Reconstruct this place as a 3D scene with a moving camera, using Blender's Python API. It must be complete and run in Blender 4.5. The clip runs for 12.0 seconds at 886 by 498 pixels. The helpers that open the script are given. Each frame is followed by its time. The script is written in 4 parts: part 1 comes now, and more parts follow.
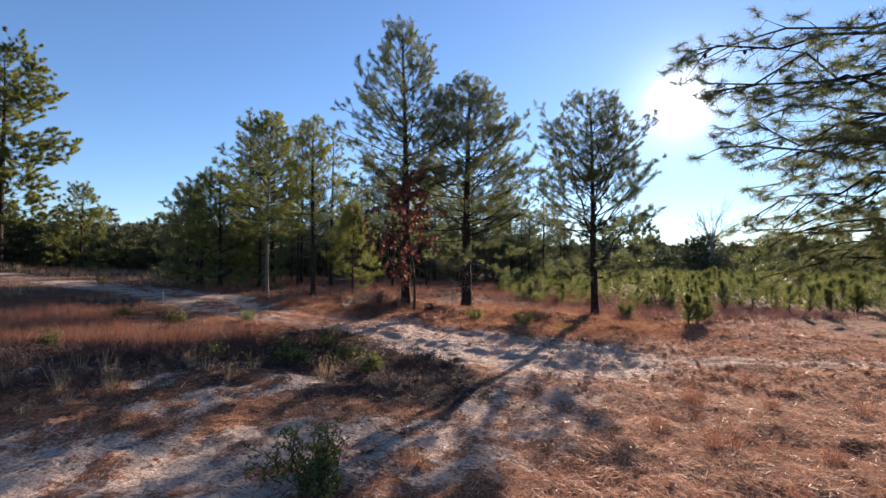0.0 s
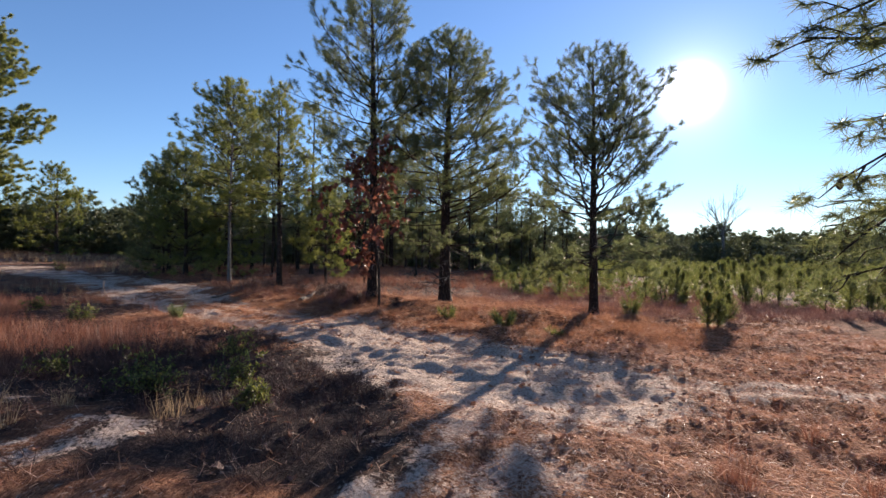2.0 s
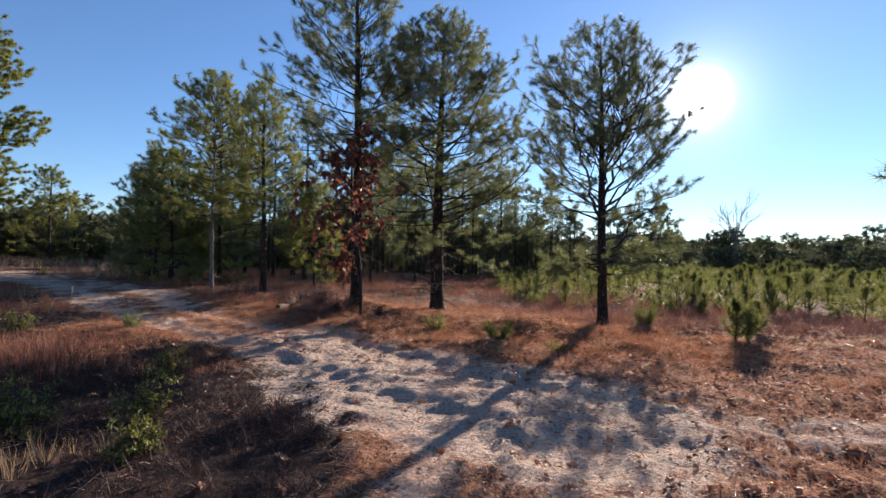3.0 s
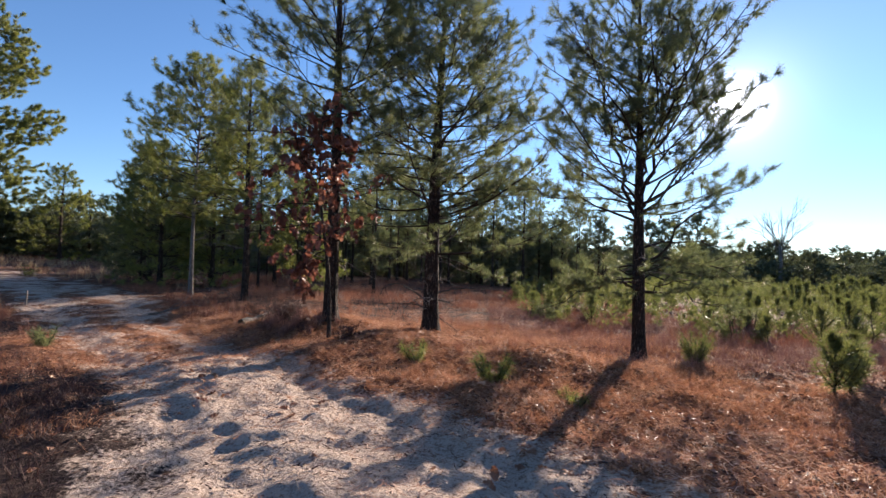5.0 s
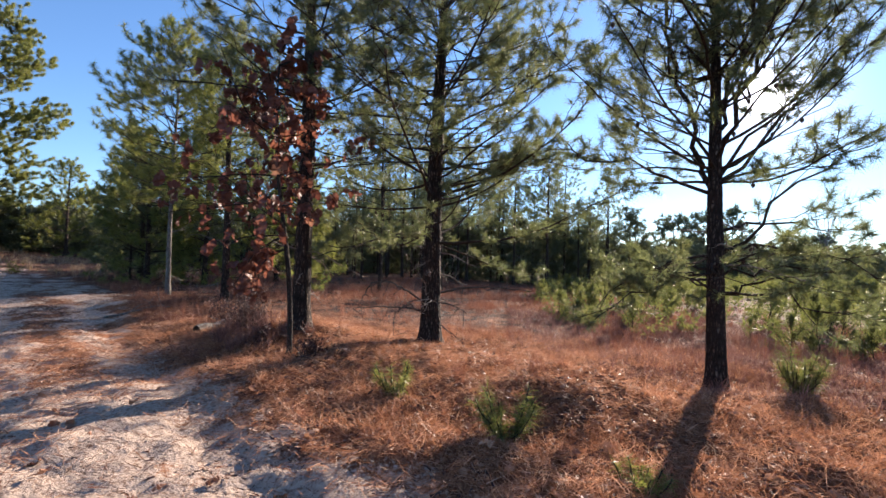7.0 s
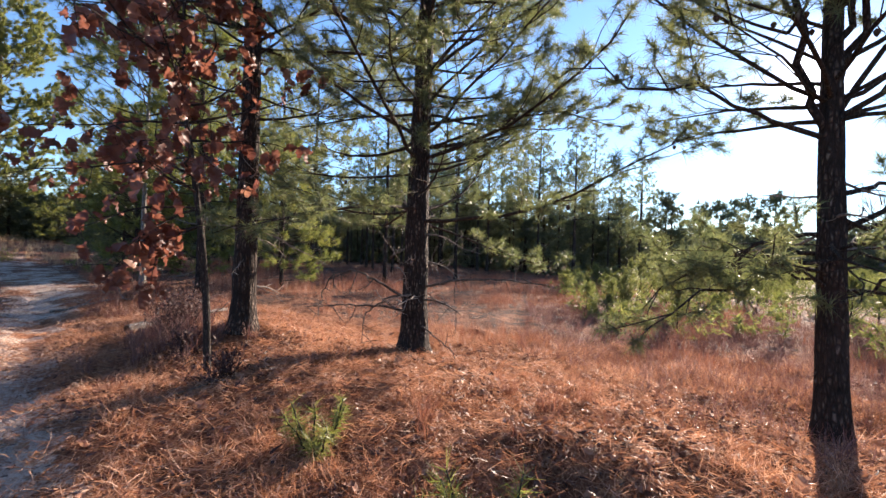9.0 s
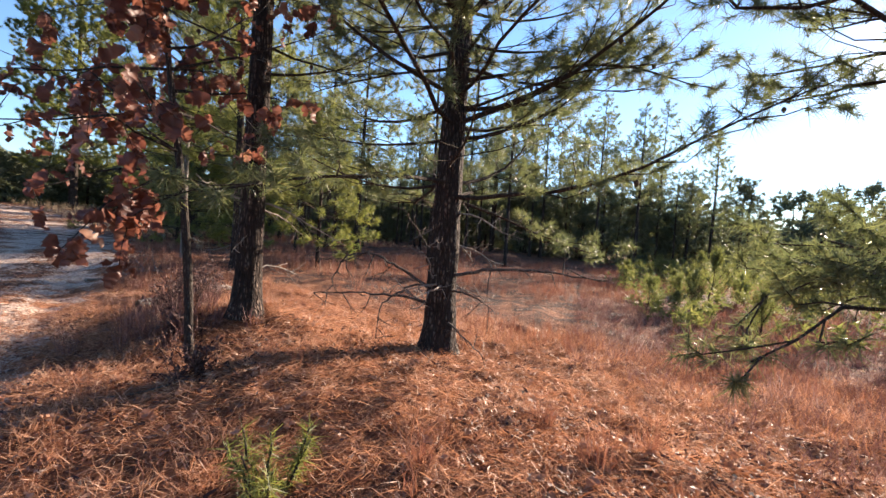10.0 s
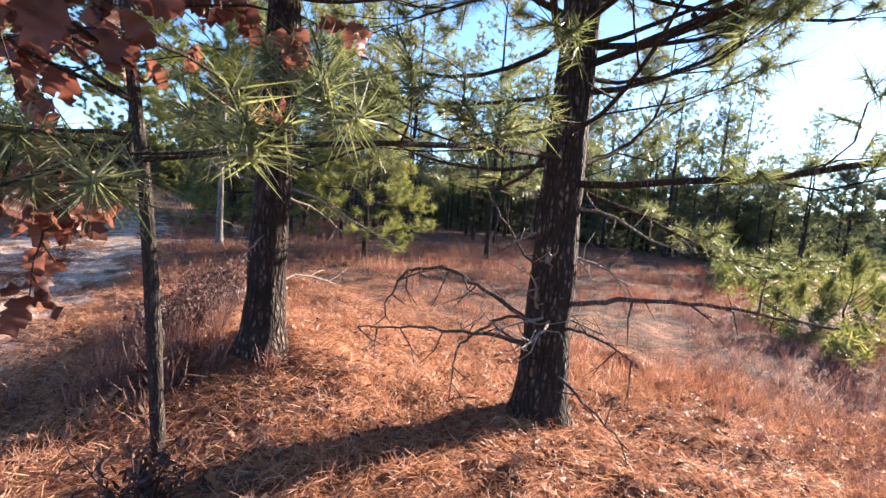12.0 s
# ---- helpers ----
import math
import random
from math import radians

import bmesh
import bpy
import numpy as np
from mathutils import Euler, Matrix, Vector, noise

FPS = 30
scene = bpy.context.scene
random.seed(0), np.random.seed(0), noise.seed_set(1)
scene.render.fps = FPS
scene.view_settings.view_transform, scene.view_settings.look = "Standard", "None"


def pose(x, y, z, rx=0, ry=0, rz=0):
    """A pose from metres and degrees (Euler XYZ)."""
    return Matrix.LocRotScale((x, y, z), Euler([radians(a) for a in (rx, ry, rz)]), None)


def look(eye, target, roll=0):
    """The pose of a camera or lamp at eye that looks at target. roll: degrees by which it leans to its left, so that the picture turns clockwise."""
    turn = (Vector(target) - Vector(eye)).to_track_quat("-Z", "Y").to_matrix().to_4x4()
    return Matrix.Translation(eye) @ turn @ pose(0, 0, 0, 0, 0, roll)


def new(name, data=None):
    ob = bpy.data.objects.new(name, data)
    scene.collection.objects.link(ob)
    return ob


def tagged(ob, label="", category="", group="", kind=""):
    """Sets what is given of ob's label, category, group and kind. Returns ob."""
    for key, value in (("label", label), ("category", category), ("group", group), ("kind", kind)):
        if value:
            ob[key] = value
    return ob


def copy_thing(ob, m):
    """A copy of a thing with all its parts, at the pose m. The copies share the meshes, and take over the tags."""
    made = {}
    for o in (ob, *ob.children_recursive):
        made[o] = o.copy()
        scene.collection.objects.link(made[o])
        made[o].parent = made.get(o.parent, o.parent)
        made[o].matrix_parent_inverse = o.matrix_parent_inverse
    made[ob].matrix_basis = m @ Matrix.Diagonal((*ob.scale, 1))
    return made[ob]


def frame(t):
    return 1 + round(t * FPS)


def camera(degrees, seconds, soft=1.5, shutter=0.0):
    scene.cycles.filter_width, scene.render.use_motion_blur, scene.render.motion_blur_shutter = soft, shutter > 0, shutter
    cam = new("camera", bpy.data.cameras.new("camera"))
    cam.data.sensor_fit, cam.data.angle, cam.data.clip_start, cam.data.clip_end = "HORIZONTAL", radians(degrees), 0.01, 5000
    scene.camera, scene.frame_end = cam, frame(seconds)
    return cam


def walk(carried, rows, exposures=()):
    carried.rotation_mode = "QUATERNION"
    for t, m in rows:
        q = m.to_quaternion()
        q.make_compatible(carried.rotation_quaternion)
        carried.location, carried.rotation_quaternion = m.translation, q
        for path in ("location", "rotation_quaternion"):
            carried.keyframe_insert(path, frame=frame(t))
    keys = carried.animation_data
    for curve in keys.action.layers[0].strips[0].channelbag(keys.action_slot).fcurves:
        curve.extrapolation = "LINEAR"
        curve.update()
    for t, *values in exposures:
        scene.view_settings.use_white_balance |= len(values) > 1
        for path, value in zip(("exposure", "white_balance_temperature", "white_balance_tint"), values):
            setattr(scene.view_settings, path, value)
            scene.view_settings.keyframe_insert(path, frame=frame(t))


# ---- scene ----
cam = camera(86.5, 12.0)
PATH = [
    (0, (0.18, 0.1, 1.56), (0.159, 2.099, 1.612), 0.1),
    (0.5, (0.42, 0.68, 1.56), (0.432, 2.68, 1.584), 0.1),
    (1, (0.63, 1.22, 1.52), (0.63, 3.22, 1.504), 0.3),
    (1.5, (0.87, 1.76, 1.52), (0.848, 3.76, 1.496), 0.6),
    (2, (1.02, 2.29, 1.53), (0.974, 4.289, 1.533), 0.6),
    (2.5, (1.24, 2.915, 1.478), (1.17, 4.914, 1.495), 0.65),
    (3, (1.38, 3.53, 1.448), (1.302, 5.528, 1.477), 0.65),
    (4.8, (1.917, 5.505, 1.475), (1.731, 7.495, 1.528), 1.9),
    (5, (1.927, 5.725, 1.475), (1.734, 7.715, 1.533), 1.7),
    (5.5, (1.928, 6.256, 1.481), (1.715, 8.243, 1.549), 1.85),
    (6, (2.003, 6.807, 1.461), (1.774, 8.793, 1.525), 2.0),
    (6.5, (1.956, 7.337, 1.43), (1.698, 9.319, 1.485), 1.51),
    (7, (2.026, 7.888, 1.392), (1.74, 9.866, 1.437), 1.6),
    (7.2, (1.998, 8.134, 1.364), (1.723, 10.114, 1.428), 1.6),
    (8.8, (2.158, 9.672, 1.309), (1.796, 11.638, 1.312), 0.65),
    (9, (2.23, 9.772, 1.325), (1.835, 11.733, 1.324), 1.65),
    (9.5, (2.294, 10.269, 1.338), (1.811, 12.209, 1.298), 2.9),
    (10, (2.253, 10.724, 1.326), (1.639, 12.625, 1.241), 3.78),
    (10.5, (2.186, 11.122, 1.346), (1.444, 12.978, 1.265), 4.95),
    (11, (1.948, 11.512, 1.313), (1.107, 13.323, 1.225), 4.7),
    (11.5, (1.618, 11.798, 1.404), (0.786, 13.61, 1.277), 4.8),
    (12, (1.33, 12.137, 1.42), (0.547, 13.965, 1.25), 4.86),
]
EXPOSURES = [(0.0, 1.2, 6300, 17), (3.0, 1.12, 6200, 16), (5.0, 1.3, 6150, 15), (7.0, 1.63, 6200, 16), (9.5, 1.98, 6400, 17), (10.5, 2.02, 6650, 16), (12.0, 2.47, 6200, 17)]
walk(cam, [(t, look(eye, target, roll)) for t, eye, target, roll in PATH], EXPOSURES)

# ---- world, sun ----
SUN_AZ, SUN_EL = radians(26.2), radians(16.8)
SUN_DIR = Vector((math.cos(SUN_EL) * math.sin(SUN_AZ), math.cos(SUN_EL) * math.cos(SUN_AZ), math.sin(SUN_EL)))


def make_world():
    world = bpy.data.worlds.new("sky")
    scene.world = world
    world.use_nodes = True
    nt = world.node_tree
    nt.nodes.clear()
    out = nt.nodes.new("ShaderNodeOutputWorld")
    sky = nt.nodes.new("ShaderNodeTexSky")
    sky.sky_type, sky.sun_disc = "NISHITA", False
    sky.sun_elevation, sky.sun_rotation = SUN_EL, SUN_AZ
    sky.air_density, sky.dust_density, sky.ozone_density = 1.0, 0.0, 4.5
    bg = nt.nodes.new("ShaderNodeBackground")
    bg.inputs["Strength"].default_value = 0.08
    nt.links.new(sky.outputs["Color"], bg.inputs["Color"])
    # the bright aureole round the sun
    co = nt.nodes.new("ShaderNodeTexCoord")
    dot = nt.nodes.new("ShaderNodeVectorMath")
    dot.operation = "DOT_PRODUCT"
    dot.inputs[1].default_value = SUN_DIR
    nt.links.new(co.outputs["Generated"], dot.inputs[0])
    total = None
    for power, gain in ((2300.0, 3.0), (300.0, 0.24), (40.0, 0.045), (8.0, 0.028)):
        pw = nt.nodes.new("ShaderNodeMath")
        pw.operation, pw.use_clamp = "POWER", True
        mx = nt.nodes.new("ShaderNodeMath")
        mx.operation = "MAXIMUM"
        mx.inputs[1].default_value = 0.0
        nt.links.new(dot.outputs["Value"], mx.inputs[0])
        nt.links.new(mx.outputs[0], pw.inputs[0])
        pw.inputs[1].default_value = power
        mu = nt.nodes.new("ShaderNodeMath")
        mu.operation = "MULTIPLY"
        mu.inputs[1].default_value = gain
        nt.links.new(pw.outputs[0], mu.inputs[0])
        if total is None:
            total = mu
        else:
            ad = nt.nodes.new("ShaderNodeMath")
            ad.operation = "ADD"
            nt.links.new(total.outputs[0], ad.inputs[0])
            nt.links.new(mu.outputs[0], ad.inputs[1])
            total = ad
    glow = nt.nodes.new("ShaderNodeBackground")
    glow.inputs["Color"].default_value = (1.0, 0.97, 0.92, 1)
    nt.links.new(total.outputs[0], glow.inputs["Strength"])
    add = nt.nodes.new("ShaderNodeAddShader")
    nt.links.new(bg.outputs[0], add.inputs[0])
    nt.links.new(glow.outputs[0], add.inputs[1])
    nt.links.new(add.outputs[0], out.inputs["Surface"])
    data = bpy.data.lights.new("sun", "SUN")
    data.energy, data.angle, data.color = 5.0, radians(0.55), (1.0, 0.85, 0.66)
    lamp = new("sun", data)
    lamp.matrix_world = look(SUN_DIR * 60, (0, 0, 0))


make_world()

# ---- materials ----


def nodes_of(m):
    m.use_nodes = True
    nt = m.node_tree
    nt.nodes.clear()
    return nt


def ramp(nt, stops, fac):
    r = nt.nodes.new("ShaderNodeValToRGB")
    els = r.color_ramp.elements
    while len(els) < len(stops):
        els.new(0.5)
    for e, (p, c) in zip(els, stops):
        e.position, e.color = p, (*c, 1)
    nt.links.new(fac, r.inputs[0])
    return r.outputs[0]


def noise_out(nt, scale, detail=4.0, stretch=(1, 1, 1), rough=0.55, space="Object"):
    co = nt.nodes.new("ShaderNodeTexCoord")
    mp = nt.nodes.new("ShaderNodeMapping")
    mp.inputs["Scale"].default_value = stretch
    nt.links.new(co.outputs[space], mp.inputs[0])
    n = nt.nodes.new("ShaderNodeTexNoise")
    n.inputs["Scale"].default_value, n.inputs["Detail"].default_value = scale, detail
    n.inputs["Roughness"].default_value = rough
    nt.links.new(mp.outputs[0], n.inputs["Vector"])
    return n.outputs["Fac"]


def math_node(nt, op, a, b, clamp=False):
    n = nt.nodes.new("ShaderNodeMath")
    n.operation, n.use_clamp = op, clamp
    for i, v in enumerate((a, b)):
        if isinstance(v, (int, float)):
            n.inputs[i].default_value = v
        else:
            nt.links.new(v, n.inputs[i])
    return n.outputs[0]


def mix_col(nt, fac, a, b, mode="MIX"):
    n = nt.nodes.new("ShaderNodeMix")
    n.data_type, n.blend_type = "RGBA", mode
    for sock, v in ((n.inputs["Factor"], fac), (n.inputs[6], a), (n.inputs[7], b)):
        if isinstance(v, (int, float)):
            sock.default_value = v
        elif isinstance(v, tuple):
            sock.default_value = (*v, 1)
        else:
            nt.links.new(v, sock)
    return n.outputs[2]


def finish(nt, col, rough=0.8, bump=None, strength=0.4, dist=0.02, through_light=0.0, spec=0.3, glow=(1.0, 1.0, 1.0)):
    out = nt.nodes.new("ShaderNodeOutputMaterial")
    p = nt.nodes.new("ShaderNodeBsdfPrincipled")
    p.inputs["Roughness"].default_value = rough
    p.inputs["Specular IOR Level"].default_value = spec
    nt.links.new(col, p.inputs["Base Color"])
    if bump is not None:
        b = nt.nodes.new("ShaderNodeBump")
        b.inputs["Strength"].default_value, b.inputs["Distance"].default_value = strength, dist
        nt.links.new(bump, b.inputs["Height"])
        nt.links.new(b.outputs[0], p.inputs["Normal"])
    last = p.outputs[0]
    if through_light:
        t = nt.nodes.new("ShaderNodeBsdfTranslucent")
        nt.links.new(mix_col(nt, 1.0, col, glow, "MULTIPLY"), t.inputs["Color"])
        mx = nt.nodes.new("ShaderNodeMixShader")
        mx.inputs[0].default_value = through_light
        nt.links.new(last, mx.inputs[1])
        nt.links.new(t.outputs[0], mx.inputs[2])
        last = mx.outputs[0]
    nt.links.new(last, out.inputs["Surface"])


def leafy(name, stops, rough=0.55, through_light=0.35, big=1.2, spec=0.35, glow=(1.25, 1.25, 0.86)):
    """Needles, leaves and blades: colour by piece and by clump."""
    m = bpy.data.materials.new(name)
    nt = nodes_of(m)
    g = nt.nodes.new("ShaderNodeNewGeometry")
    n = noise_out(nt, big, 3.0)
    a = math_node(nt, "MULTIPLY", g.outputs["Random Per Island"], 0.6)
    b = math_node(nt, "MULTIPLY_ADD", n, 0.9)
    b.node.inputs[2].default_value = -0.22
    f = math_node(nt, "ADD", a, b, True)
    finish(nt, ramp(nt, stops, f), rough, through_light=through_light, spec=spec, glow=glow)
    return m


def bark(name, stops, scale=9.0, depth=0.03):
    m = bpy.data.materials.new(name)
    nt = nodes_of(m)
    co = nt.nodes.new("ShaderNodeTexCoord")
    mp = nt.nodes.new("ShaderNodeMapping")
    mp.inputs["Scale"].default_value = (1, 1, 0.17)
    nt.links.new(co.outputs["Object"], mp.inputs[0])
    v = nt.nodes.new("ShaderNodeTexVoronoi")
    v.feature = "DISTANCE_TO_EDGE"
    v.inputs["Scale"].default_value = scale * 2.8
    v.inputs["Randomness"].default_value = 1.0
    nt.links.new(mp.outputs[0], v.inputs["Vector"])
    mp2 = nt.nodes.new("ShaderNodeMapping")
    mp2.inputs["Scale"].default_value = (1, 1, 0.5)
    nt.links.new(co.outputs["Object"], mp2.inputs[0])
    v2 = nt.nodes.new("ShaderNodeTexVoronoi")
    v2.feature = "DISTANCE_TO_EDGE"
    v2.inputs["Scale"].default_value = scale * 3.4
    nt.links.new(mp2.outputs[0], v2.inputs["Vector"])
    crack = math_node(nt, "MULTIPLY", math_node(nt, "MULTIPLY", v.outputs["Distance"], 4.0, True), math_node(nt, "MULTIPLY_ADD", v2.outputs["Distance"], 3.0, True))
    crack.node.inputs[1].links[0].from_node.inputs[2].default_value = 0.25
    fine = noise_out(nt, 40, 5, (1, 1, 0.4))
    broad = noise_out(nt, 3.0, 3)
    f = math_node(nt, "MULTIPLY", crack, 0.5)
    f = math_node(nt, "ADD", f, math_node(nt, "MULTIPLY", fine, 0.45))
    f = math_node(nt, "ADD", f, math_node(nt, "MULTIPLY", broad, 0.4), True)
    col = ramp(nt, stops, f)
    h = math_node(nt, "ADD", crack, math_node(nt, "MULTIPLY", fine, 0.5))
    finish(nt, col, 0.92, h, 0.9, depth, spec=0.15)
    return m


M_BARK = bark("pine_bark", [(0.3, (0.012, 0.009, 0.008)), (0.6, (0.045, 0.032, 0.026)), (0.85, (0.11, 0.078, 0.06)), (1.0, (0.25, 0.19, 0.15))])
M_TWIG = bark("pine_twig_bark", [(0.3, (0.018, 0.013, 0.011)), (0.7, (0.055, 0.04, 0.03)), (1.0, (0.13, 0.1, 0.075))], 14, 0.008)
M_DEAD = bark("dead_wood", [(0.2, (0.09, 0.075, 0.065)), (0.6, (0.24, 0.2, 0.17)), (1.0, (0.42, 0.36, 0.31))], 14, 0.006)
M_SNAG = bark("dark_dead_wood", [(0.2, (0.03, 0.022, 0.019)), (0.6, (0.085, 0.065, 0.055)), (1.0, (0.22, 0.18, 0.15))], 14, 0.005)
M_PALE = bark("pale_bark", [(0.2, (0.07, 0.06, 0.052)), (0.6, (0.17, 0.15, 0.13)), (1.0, (0.4, 0.36, 0.32))], 10, 0.012)
M_OAKBARK = bark("oak_bark", [(0.3, (0.018, 0.014, 0.012)), (0.7, (0.055, 0.043, 0.036)), (1.0, (0.15, 0.13, 0.11))], 18, 0.008)
M_NEEDLE = leafy("pine_needles", [(0.0, (0.048, 0.066, 0.038)), (0.4, (0.102, 0.121, 0.068)), (0.75, (0.17, 0.18, 0.092)), (1.0, (0.258, 0.25, 0.15))], rough=0.42, through_light=0.58, spec=0.5)
# yellower, lighter needles: young growth, and sunlight painted into crowns
M_NEEDLE_SUNNY = leafy("sunlit_yellow_green_needles", [(0.0, (0.065, 0.085, 0.03)), (0.4, (0.135, 0.155, 0.05)), (0.75, (0.22, 0.22, 0.07)), (1.0, (0.32, 0.295, 0.12))], rough=0.45, through_light=0.56, spec=0.45)
M_NEEDLE_YOUNG = leafy("young_pine_needles", [(0.0, (0.055, 0.068, 0.028)), (0.4, (0.115, 0.13, 0.048)), (0.75, (0.19, 0.195, 0.072)), (1.0, (0.29, 0.275, 0.13))], through_light=0.5)
M_NEEDLE_FAR = leafy("far_needles", [(0.0, (0.04, 0.052, 0.035)), (0.4, (0.085, 0.1, 0.06)), (0.75, (0.14, 0.15, 0.085)), (1.0, (0.2, 0.2, 0.12))], through_light=0.28, big=0.3)
M_LITTER = leafy("pale_litter", [(0.0, (0.16, 0.075, 0.05)), (0.35, (0.38, 0.21, 0.15)), (0.7, (0.56, 0.36, 0.27)), (1.0, (0.78, 0.60, 0.48))], 0.5, 0.35, 0.8, glow=(1.1, 1.0, 0.9))
M_STRAW = leafy("pine_straw", [(0.0, (0.075, 0.03, 0.017)), (0.35, (0.26, 0.112, 0.06)), (0.7, (0.5, 0.265, 0.155)), (1.0, (0.78, 0.54, 0.39))], 0.5, 0.4, 0.8, glow=(1.1, 1.0, 0.9))
M_OAKLEAF = leafy("dry_oak_leaf", [(0.0, (0.075, 0.028, 0.022)), (0.45, (0.16, 0.062, 0.045)), (0.75, (0.28, 0.125, 0.085)), (1.0, (0.5, 0.3, 0.2))], 0.45, 0.48, 2.0, glow=(1.1, 1.0, 0.9))
M_FALLEN = leafy("fallen_leaf", [(0.0, (0.12, 0.05, 0.03)), (0.4, (0.28, 0.13, 0.075)), (0.8, (0.45, 0.25, 0.15)), (1.0, (0.66, 0.48, 0.34))], 0.5, 0.2, 0.8, glow=(1.1, 1.0, 0.9))
M_BLUESTEM = leafy("red_brown_grass", [(0.0, (0.10, 0.04, 0.03)), (0.4, (0.22, 0.085, 0.055)), (0.75, (0.34, 0.16, 0.10)), (1.0, (0.5, 0.32, 0.2))], 0.6, 0.3, 0.5, glow=(1.1, 1.0, 0.9))
M_TAN = leafy("tan_grass", [(0.0, (0.18, 0.11, 0.06)), (0.5, (0.36, 0.25, 0.14)), (1.0, (0.58, 0.46, 0.3))], 0.6, 0.3, 0.5, glow=(1.1, 1.0, 0.9))
M_HEATH = leafy("heath_twigs", [(0.0, (0.022, 0.012, 0.011)), (0.5, (0.07, 0.033, 0.027)), (1.0, (0.17, 0.09, 0.07))], 0.7, 0.1, 0.6, glow=(1.1, 1.0, 0.9))
M_GREENSHRUB = leafy("green_shrub_leaf", [(0.0, (0.035, 0.048, 0.018)), (0.5, (0.1, 0.11, 0.035)), (1.0, (0.32, 0.31, 0.08))], 0.55, 0.4, 2.5)
M_PINKHEATH = leafy("pinkish_brush", [(0.0, (0.07, 0.03, 0.026)), (0.45, (0.17, 0.08, 0.07)), (0.8, (0.32, 0.19, 0.16)), (1.0, (0.6, 0.48, 0.42))], 0.6, 0.25, 0.8, glow=(1.1, 1.0, 0.9))
M_CONE = bark("pine_cone", [(0.2, (0.03, 0.02, 0.016)), (1.0, (0.14, 0.09, 0.06))], 30, 0.004)


def ground_material():
    m = bpy.data.materials.new("sand_and_litter")
    nt = nodes_of(m)
    at = nt.nodes.new("ShaderNodeAttribute")
    at.attribute_name = "sand"
    hh = nt.nodes.new("ShaderNodeAttribute")
    hh.attribute_name = "heath"
    patch = noise_out(nt, 2.2, 6, rough=0.65)
    grit = noise_out(nt, 28, 5, rough=0.7)
    fine = noise_out(nt, 160, 3, rough=0.7)
    straw = noise_out(nt, 55, 6, (1, 0.35, 1), 0.75)
    # sand, litter and dark heath soil; h1 also holds tree shade as colour
    s1 = ramp(nt, [(0.25, (0.42, 0.31, 0.24)), (0.5, (0.59, 0.455, 0.365)), (0.8, (0.72, 0.59, 0.49))], math_node(nt, "MULTIPLY_ADD", grit, 0.55))
    s1.node.inputs[0].links[0].from_node.inputs[2].default_value = 0.2
    debris = ramp(nt, [(0.5, (1, 1, 1)), (0.62, (0.3, 0.19, 0.14))], noise_out(nt, 26, 5, rough=0.75))
    s1 = mix_col(nt, 0.75, s1, debris, "MULTIPLY")
    l1 = ramp(nt, [(0.3, (0.085, 0.03, 0.016)), (0.47, (0.26, 0.108, 0.058)), (0.6, (0.45, 0.215, 0.115)), (0.75, (0.66, 0.40, 0.24))], straw)
    l1 = mix_col(nt, 0.9, l1, ramp(nt, [(0.36, (0.36, 0.32, 0.3)), (0.56, (1, 1, 1))], noise_out(nt, 5.5, 5, rough=0.7)), "MULTIPLY")
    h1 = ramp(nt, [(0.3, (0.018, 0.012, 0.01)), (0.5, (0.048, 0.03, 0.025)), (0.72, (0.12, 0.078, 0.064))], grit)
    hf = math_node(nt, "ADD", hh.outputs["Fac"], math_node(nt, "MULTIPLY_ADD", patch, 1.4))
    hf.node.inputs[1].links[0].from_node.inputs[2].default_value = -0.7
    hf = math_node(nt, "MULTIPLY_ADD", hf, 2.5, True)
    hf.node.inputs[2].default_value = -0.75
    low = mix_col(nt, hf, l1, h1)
    sf = math_node(nt, "ADD", at.outputs["Fac"], math_node(nt, "MULTIPLY_ADD", patch, 2.2))
    sf.node.inputs[1].links[0].from_node.inputs[2].default_value = -1.1
    sf = math_node(nt, "ADD", sf, math_node(nt, "MULTIPLY_ADD", grit, 1.4))
    sf.node.inputs[1].links[0].from_node.inputs[2].default_value = -0.7
    sf = math_node(nt, "MULTIPLY_ADD", sf, 4.0, True)
    sf.node.inputs[2].default_value = -1.5
    col = mix_col(nt, sf, low, s1)
    h = math_node(nt, "ADD", grit, math_node(nt, "MULTIPLY", fine, 0.3))
    h = math_node(nt, "ADD", h, math_node(nt, "MULTIPLY", straw, 0.5))
    h = math_node(nt, "ADD", h, math_node(nt, "MULTIPLY", noise_out(nt, 10, 4, rough=0.6), 2.4))
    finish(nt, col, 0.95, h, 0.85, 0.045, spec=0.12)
    return m


M_GROUND = ground_material()

